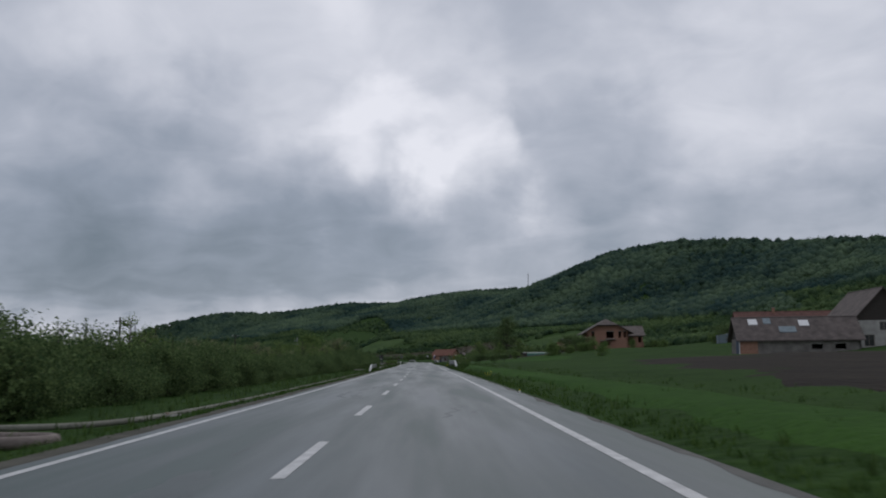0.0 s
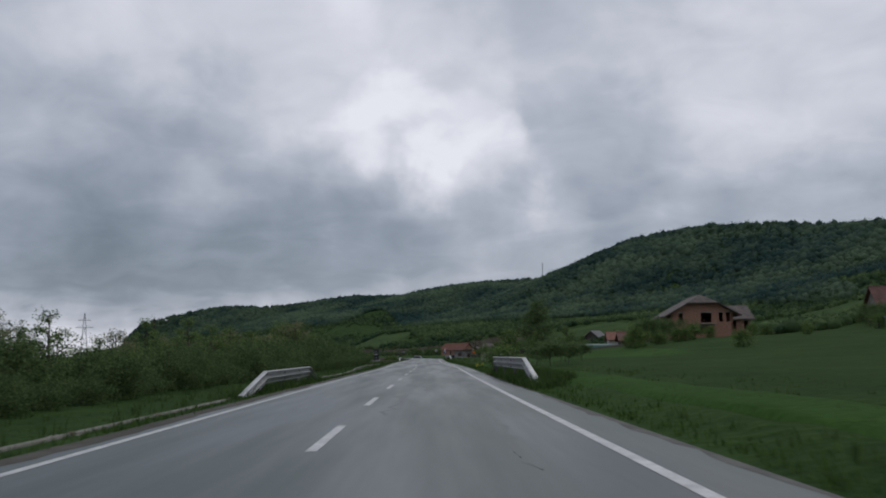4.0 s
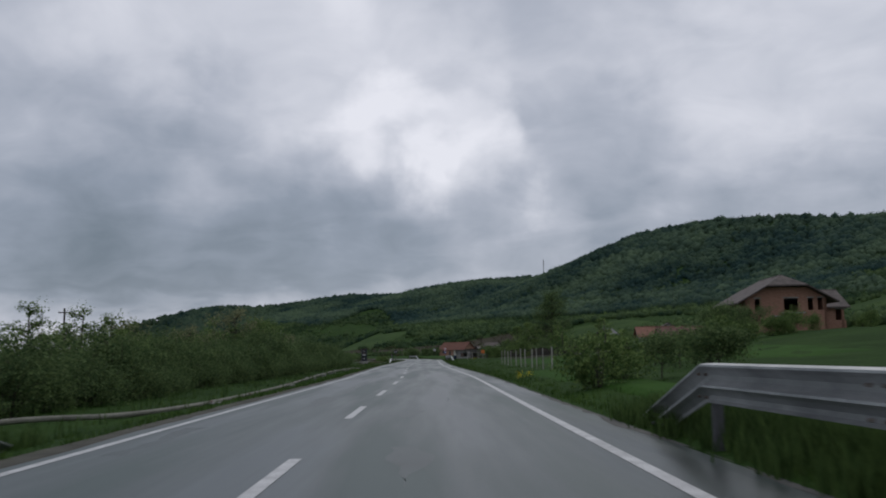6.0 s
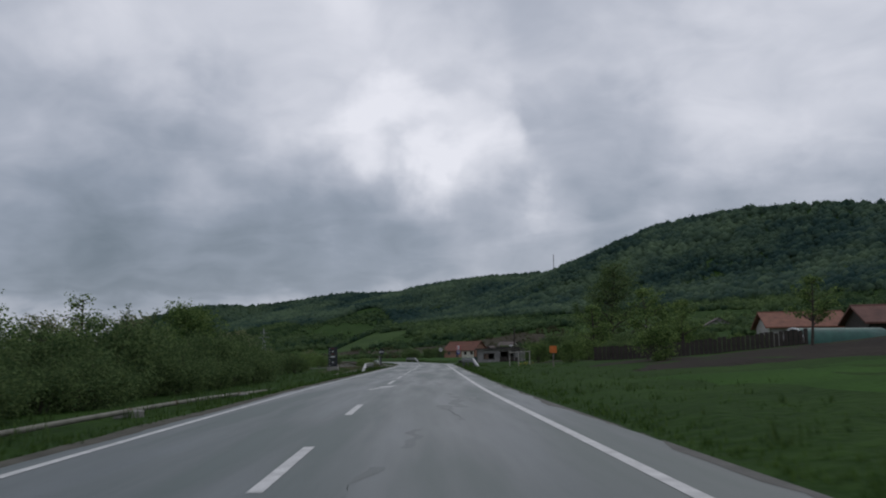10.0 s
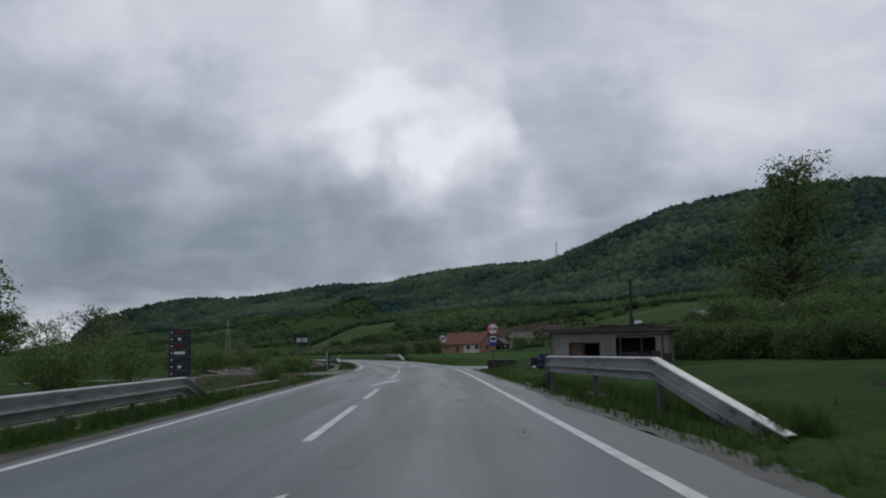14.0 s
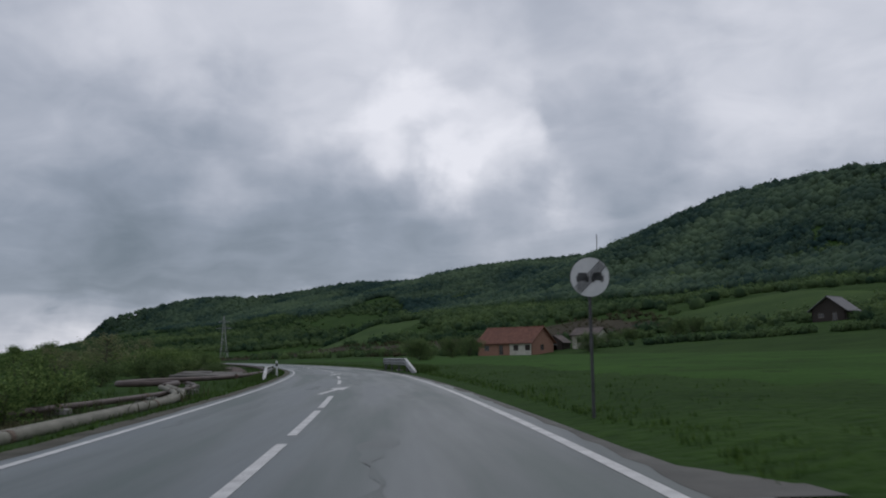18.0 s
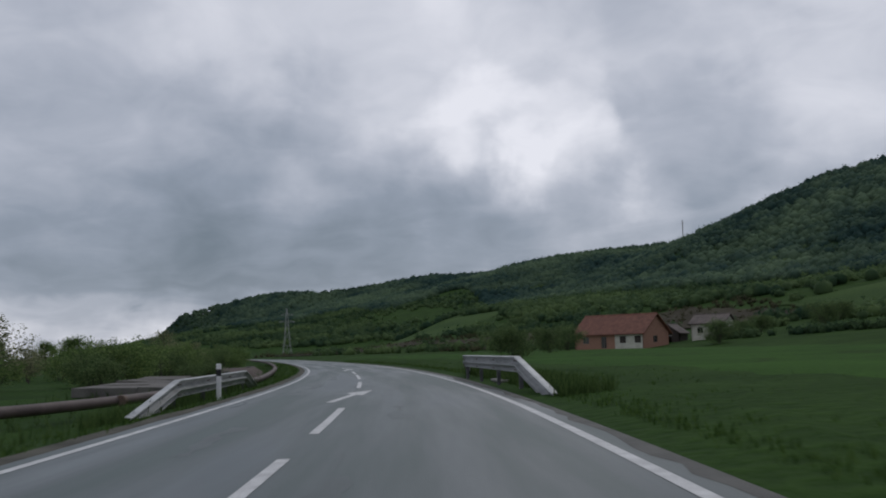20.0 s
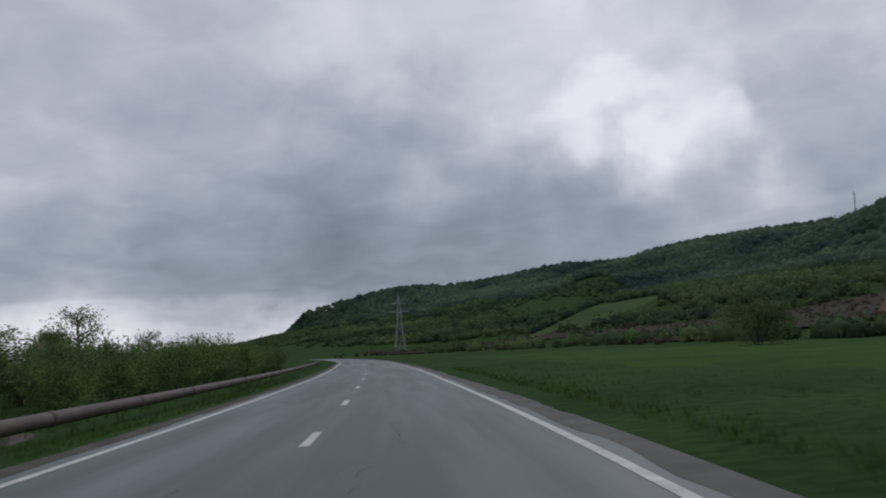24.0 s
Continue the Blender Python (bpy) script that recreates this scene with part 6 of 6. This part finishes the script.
def heap(x, y, n, seed, label):
    r = random.Random(seed)
    e = empty("rubbish_heap", stand(x, y, gz(x, y)), label, "rubbish")
    for k in range(n):
        bm = bmesh.new()
        s = r.uniform(0.04, 0.10)
        box(bm, -s, -s * 0.7, 0, s, s * 0.7, s * r.uniform(0.5, 1.3), 0.03)
        part("scrap", bm, r.choice((M_WHITE, M_WHITE, M_RED, M_DARKWOOD, M_FELT, M_GREYSIGN, M_CREAM)), e, at=pose(r.uniform(-0.4, 0.4), r.uniform(-0.3, 0.3), 0.02 + 0.02 * k, r.uniform(-20, 20), r.uniform(-20, 20), r.uniform(0, 180)))


heap(5.75, 302.3, 14, 1, "scattered white and red rubbish in weeds")
heap(5.35, 297.0, 5, 2, "white and red rubbish beside metal bins")


def white_bottle(x, y):
    e = empty("plastic_bottle", stand(x, y, gz(x, y)), "white plastic bottle lying on the grassy verge", "bottle")
    part("body", bar(bmesh.new(), (0, 0, 0.0), (0, 0, 0.1), 0.03, 0.028, 12), M_WHITE, e)
    part("neck", bar(bmesh.new(), (0, 0, 0.1), (0, 0, 0.14), 0.025, 0.01, 12), M_YELLOW, e)


white_bottle(2.99, 30)


# ---- fences ----
def fence(pts, h, label, wires=3, rail=False):
    e = empty("fence", stand(pts[0][0], pts[0][1], 0), label, "fence")
    tops = []
    r = random.Random(len(pts))
    for x, y in pts:
        z = gz(x, y)
        lx, ly = r.uniform(-0.04, 0.04), r.uniform(-0.04, 0.04)
        a = Vector((x - pts[0][0], y - pts[0][1], z - 0.4))
        b = a + Vector((lx, ly, h + 0.4 + r.uniform(-0.06, 0.06)))
        bm = bmesh.new()
        beam(bm, a, b, 0.05, 0.045)
        part("post", bm, M_PALEWOOD, e)
        tops.append((a, b))
    for (a0, b0), (a1, b1) in zip(tops[:-1], tops[1:]):
        for k in range(wires):
            u = 0.42 + 0.25 * k
            part("wire", bar(bmesh.new(), a0.lerp(b0, u), a1.lerp(b1, u), 0.004, sides=4), M_RUSTY, e)
    return e


fence([(5.9, 149.4), (5.85, 152.6), (5.9, 155.8), (5.95, 158.9), (5.9, 162.0), (5.95, 165.2), (5.9, 168.4), (5.85, 171.5), (5.9, 174.7), (5.9, 177.9), (5.9, 181.0)], 1.15, "weathered pale fence posts with sagging wire", wires=3)
fence([(5.75, 137.6), (6.05, 137.4), (5.9, 140.6)], 1.25, "group of leaning weathered posts", wires=0)


def pole_frame():
    e = empty("pole_frame", stand(5.85, 249.2, 0.22, 8), "pale wooden pole frame standing in grass", "frame")
    for x, h in ((0, 1.22), (0.72, 1.12), (1.62, 1.22)):
        part("post", bar(bmesh.new(), (x, 0, -0.3), (x + 0.02, 0, h), 0.045, 0.04, 8), M_PALEWOOD, e)
    part("cross_pole", bar(bmesh.new(), (-0.05, -0.05, 1.08), (1.7, -0.05, 1.17), 0.035, 0.03, 8), M_PALEWOOD, e)
    for x in (0.5, 1.5):
        part("prop", bar(bmesh.new(), (x, 0.9, -0.2), (x - 0.3, 0.3, 0.6), 0.025, 0.02, 6), M_DARKWOOD, e)


pole_frame()


def board_fence(x0, y0, x1, y1, h, label):
    a, b = Vector((x0, y0, 0)), Vector((x1, y1, 0))
    e = empty("board_fence", stand(x0, y0, 0), label, "fence")
    n = int((b - a).length / 0.32)
    turn = math.atan2(b.y - a.y, b.x - a.x)
    r = random.Random(n)
    for k in range(n):
        p = a.lerp(b, k / n)
        bm = bmesh.new()
        box(bm, 0, -0.012, -0.2, 0.29, 0.012, h + r.uniform(-0.12, 0.08))
        part("board", bm, M_DARKWOOD, e, at=Matrix.Translation((p.x - x0, p.y - y0, gz(p.x, p.y))) @ Matrix.Rotation(turn, 4, "Z"))


board_fence(12, 246, 26, 240, 1.15, "dark board fence round an allotment")


def tarp_tent():
    e = empty("polytunnel", on_land(25.1, 242.6, -10, 0.0), "green plastic-sheeted tunnel with a white arched door", "tunnel")
    bm = bmesh.new()
    prof = [(-1.2 * math.cos(k * math.pi / 12), 1.45 * math.sin(k * math.pi / 12)) for k in range(13)]
    rows = [[bm.verts.new((u + 1.2, y, z - 0.1)) for u, z in prof] for y in (0, 2, 4, 6, 8)]
    for a, b in zip(rows[:-1], rows[1:]):
        for k in range(12):
            bm.faces.new((a[k], a[k + 1], b[k + 1], b[k])).smooth = True
    bm.faces.new(rows[-1])
    part("sheet", bm, M_TEAL, e)
    bm = bmesh.new()
    for k in range(12):
        beam(bm, (prof[k][0] + 1.2, -0.03, prof[k][1] - 0.1), (prof[k + 1][0] + 1.2, -0.03, prof[k + 1][1] - 0.1), 0.09, 0.12)
    part("door_arch", bm, M_WHITE, e)
    e.rotation_euler = (0, 0, radians(-70))


tarp_tent()
e = empty("orange_board", stand(7.29, 233.3, gz(7.29, 233.3), 6), "small orange board nailed to a garden post", "board")
bm = bmesh.new()
beam(bm, (0, 0.05, -0.4), (0.02, 0.05, 1.35), 0.07, 0.07)
part("post", bm, M_WOOD, e)
bm = bmesh.new()
box(bm, -0.23, -0.01, 0.92, 0.23, 0.012, 1.36, 0.006)
part("panel", bm, M_ORANGE, e)
e = empty("cold_frame", on_land(28.6, 311.8, -6, 0.55), "low white sheeted cold frame behind bushes", "frame")
bm = bmesh.new()
box(bm, 0, 0, -0.8, 3.3, 1.6, 0.35, 0.03)
part("body", bm, M_GREYSIGN, e)
bm = bmesh.new()
prism(bm, [(-0.05, -0.05, 0.35), (-0.05, 1.65, 0.35), (-0.05, 0.8, 0.7)], (3.4, 0, 0))
part("cover", bm, M_WHITE, e)


# ---- verge growth ----
def tufts(name, spots, h, width, blades, mat, label, seed):
    """Clumps of bent, tapering blades, in one mesh."""
    rs = np.random.RandomState(seed)
    p = np.repeat(spots, blades, 0)
    n = len(p)
    base = np.column_stack([p + rs.normal(0, 0.07, (n, 2)), np.zeros(n)])
    base[:, 2] = ground_z(base[:, 0], base[:, 1]) - 0.03
    a = rs.uniform(0, math.tau, n)
    out = np.column_stack([np.cos(a), np.sin(a), np.zeros(n)])
    side = np.column_stack([-np.sin(a), np.cos(a), np.zeros(n)]) * width * rs.uniform(0.6, 1.4, (n, 1))
    H = h * rs.uniform(0.5, 1.4, (n, 1))
    up = np.array([[0, 0, 1.0]])
    mid = base + up * H * 0.6 + out * H * 0.15
    tip = base + up * H + out * H * rs.uniform(0.2, 0.6, (n, 1))
    V = np.stack([base - side, base + side, mid + side * 0.7, mid - side * 0.7, tip + side * 0.1, tip - side * 0.1], 1).reshape(-1, 3)
    i = np.arange(n) * 6
    F = np.concatenate([np.stack([i, i + 1, i + 2, i + 3], 1), np.stack([i + 3, i + 2, i + 4, i + 5], 1)])
    return tagged(mesh_np(name, V, F, mat), label, "grass", kind="stuff")


def verge(n, y0, y1, d0, d1, seed, power=2.2):
    rs = np.random.RandomState(seed)
    y = rs.uniform(y0, y1, n)
    d = d0 + (d1 - d0) * rs.rand(n) ** power
    h = np.interp(y, CY, CH)
    x = centre(y) + d * np.cos(h)
    yy = y - d * np.sin(h)
    keep = (path_gap(x, yy, SIDE_ROAD) > np.interp(x, [2, 3, 5, 8], [9, 7, 4.6, 3.3])) & (path_gap(x, yy, SIDE_TRACK) > np.interp(x, [-12, -8, -6, -5], [1.9, 2.5, 5, 9]))
    return np.column_stack([x, yy])[keep]


tufts("verge_grass", verge(15000, 4, 470, 4.55, 11, 1), 0.11, 0.010, 5, M_BLADE, "fresh green roadside grass", 2)
tufts("verge_grass", verge(11000, 4, 470, -3.35, -10, 3), 0.12, 0.010, 5, M_BLADE, "fresh green roadside grass", 4)
tufts("tall_weeds", verge(600, 4, 310, 5.0, 9.5, 5, 1.3), 0.20, 0.016, 7, M_WEED, "taller green weeds in the verge", 6)
tufts("tall_weeds", verge(1800, 4, 470, -4.6, -12, 7, 1.0), 0.34, 0.016, 7, M_WEED, "taller dark weeds in the verge", 8)

for k, (x0, y0, x1, y1) in enumerate(((3.75, 98.8, 3.35, 118.5), (4.05, 262.0, 3.35, 280.4))):
    rs = np.random.RandomState(40 + k)
    u = rs.rand(1100)
    tufts("tall_weeds", np.column_stack([x0 + (x1 - x0) * u + 0.15 + 0.75 * rs.rand(1100) ** 1.6, y0 + (y1 - y0) * u]), 0.36, 0.014, 7, M_WEED, "rank green weeds grown up behind the rail", 50 + k)

rs = np.random.RandomState(77)
spots = np.column_stack([rs.uniform(-17.5, -8.4, 800), rs.uniform(309, 350, 800)])
spots = spots[(np.sin(spots[:, 0] * 1.1) + np.sin(spots[:, 1] * 0.55) > -0.4) & (path_gap(spots[:, 0], spots[:, 1], SIDE_TRACK) > 2.4)]
tufts("dry_weeds", spots, 0.34, 0.014, 6, M_DRYSCRUB, "brown-green weeds growing between the slabs", 78)


def blossoms(cx, cy, n, spread, seed):
    rs = np.random.RandomState(seed)
    p = np.column_stack([cx + rs.normal(0, spread, n), cy + rs.normal(0, spread, n)])
    z = ground_z(p[:, 0], p[:, 1]) + rs.uniform(0.15, 0.38, n)
    V, F = leaf_cloud(np.column_stack([p, z]), np.full((n, 3), 0.03), 3, 0.028, rs)
    e = empty("yellow_flowers", Matrix(), "clump of yellow wild flowers in grass", "flowers")
    mesh_np("blossoms", V, F, M_YELLOW, e)
    S = np.stack([np.column_stack([p, z]), np.column_stack([p + 0.008, z]), np.column_stack([p, z * 0 + ground_z(p[:, 0], p[:, 1]) - 0.05])], 1).reshape(-1, 3)
    mesh_np("stems", S, np.arange(3 * n).reshape(-1, 3), M_WEED, e)


for y0, y1, d in ((97, 120, 4.75), (261, 284, 5.3), (373, 395, 4.9)):
    tufts("tall_weeds", verge(500 if y0 == 261 else 1000, y0, y1, d - 0.35, d + 0.8, int(y0), 1.0), 0.22 if y0 == 261 else 0.30, 0.012, 8, M_WEED, "long grass growing through the guard rail", int(y1))
for y0, y1 in ((97, 119), (258, 279), (371, 392)):
    tufts("tall_weeds", verge(320, y0, y1, -4.1, -5.2, int(y0) + 1, 1.0), 0.30, 0.012, 8, M_WEED, "long grass growing through the guard rail", int(y1) + 1)
blossoms(3.5, 52.0, 14, 0.08, 1)
blossoms(3.48, 139.7, 26, 0.09, 2)
blossoms(3.80, 139.7, 22, 0.08, 3)
blossoms(6.5, 244, 40, 0.3, 4)
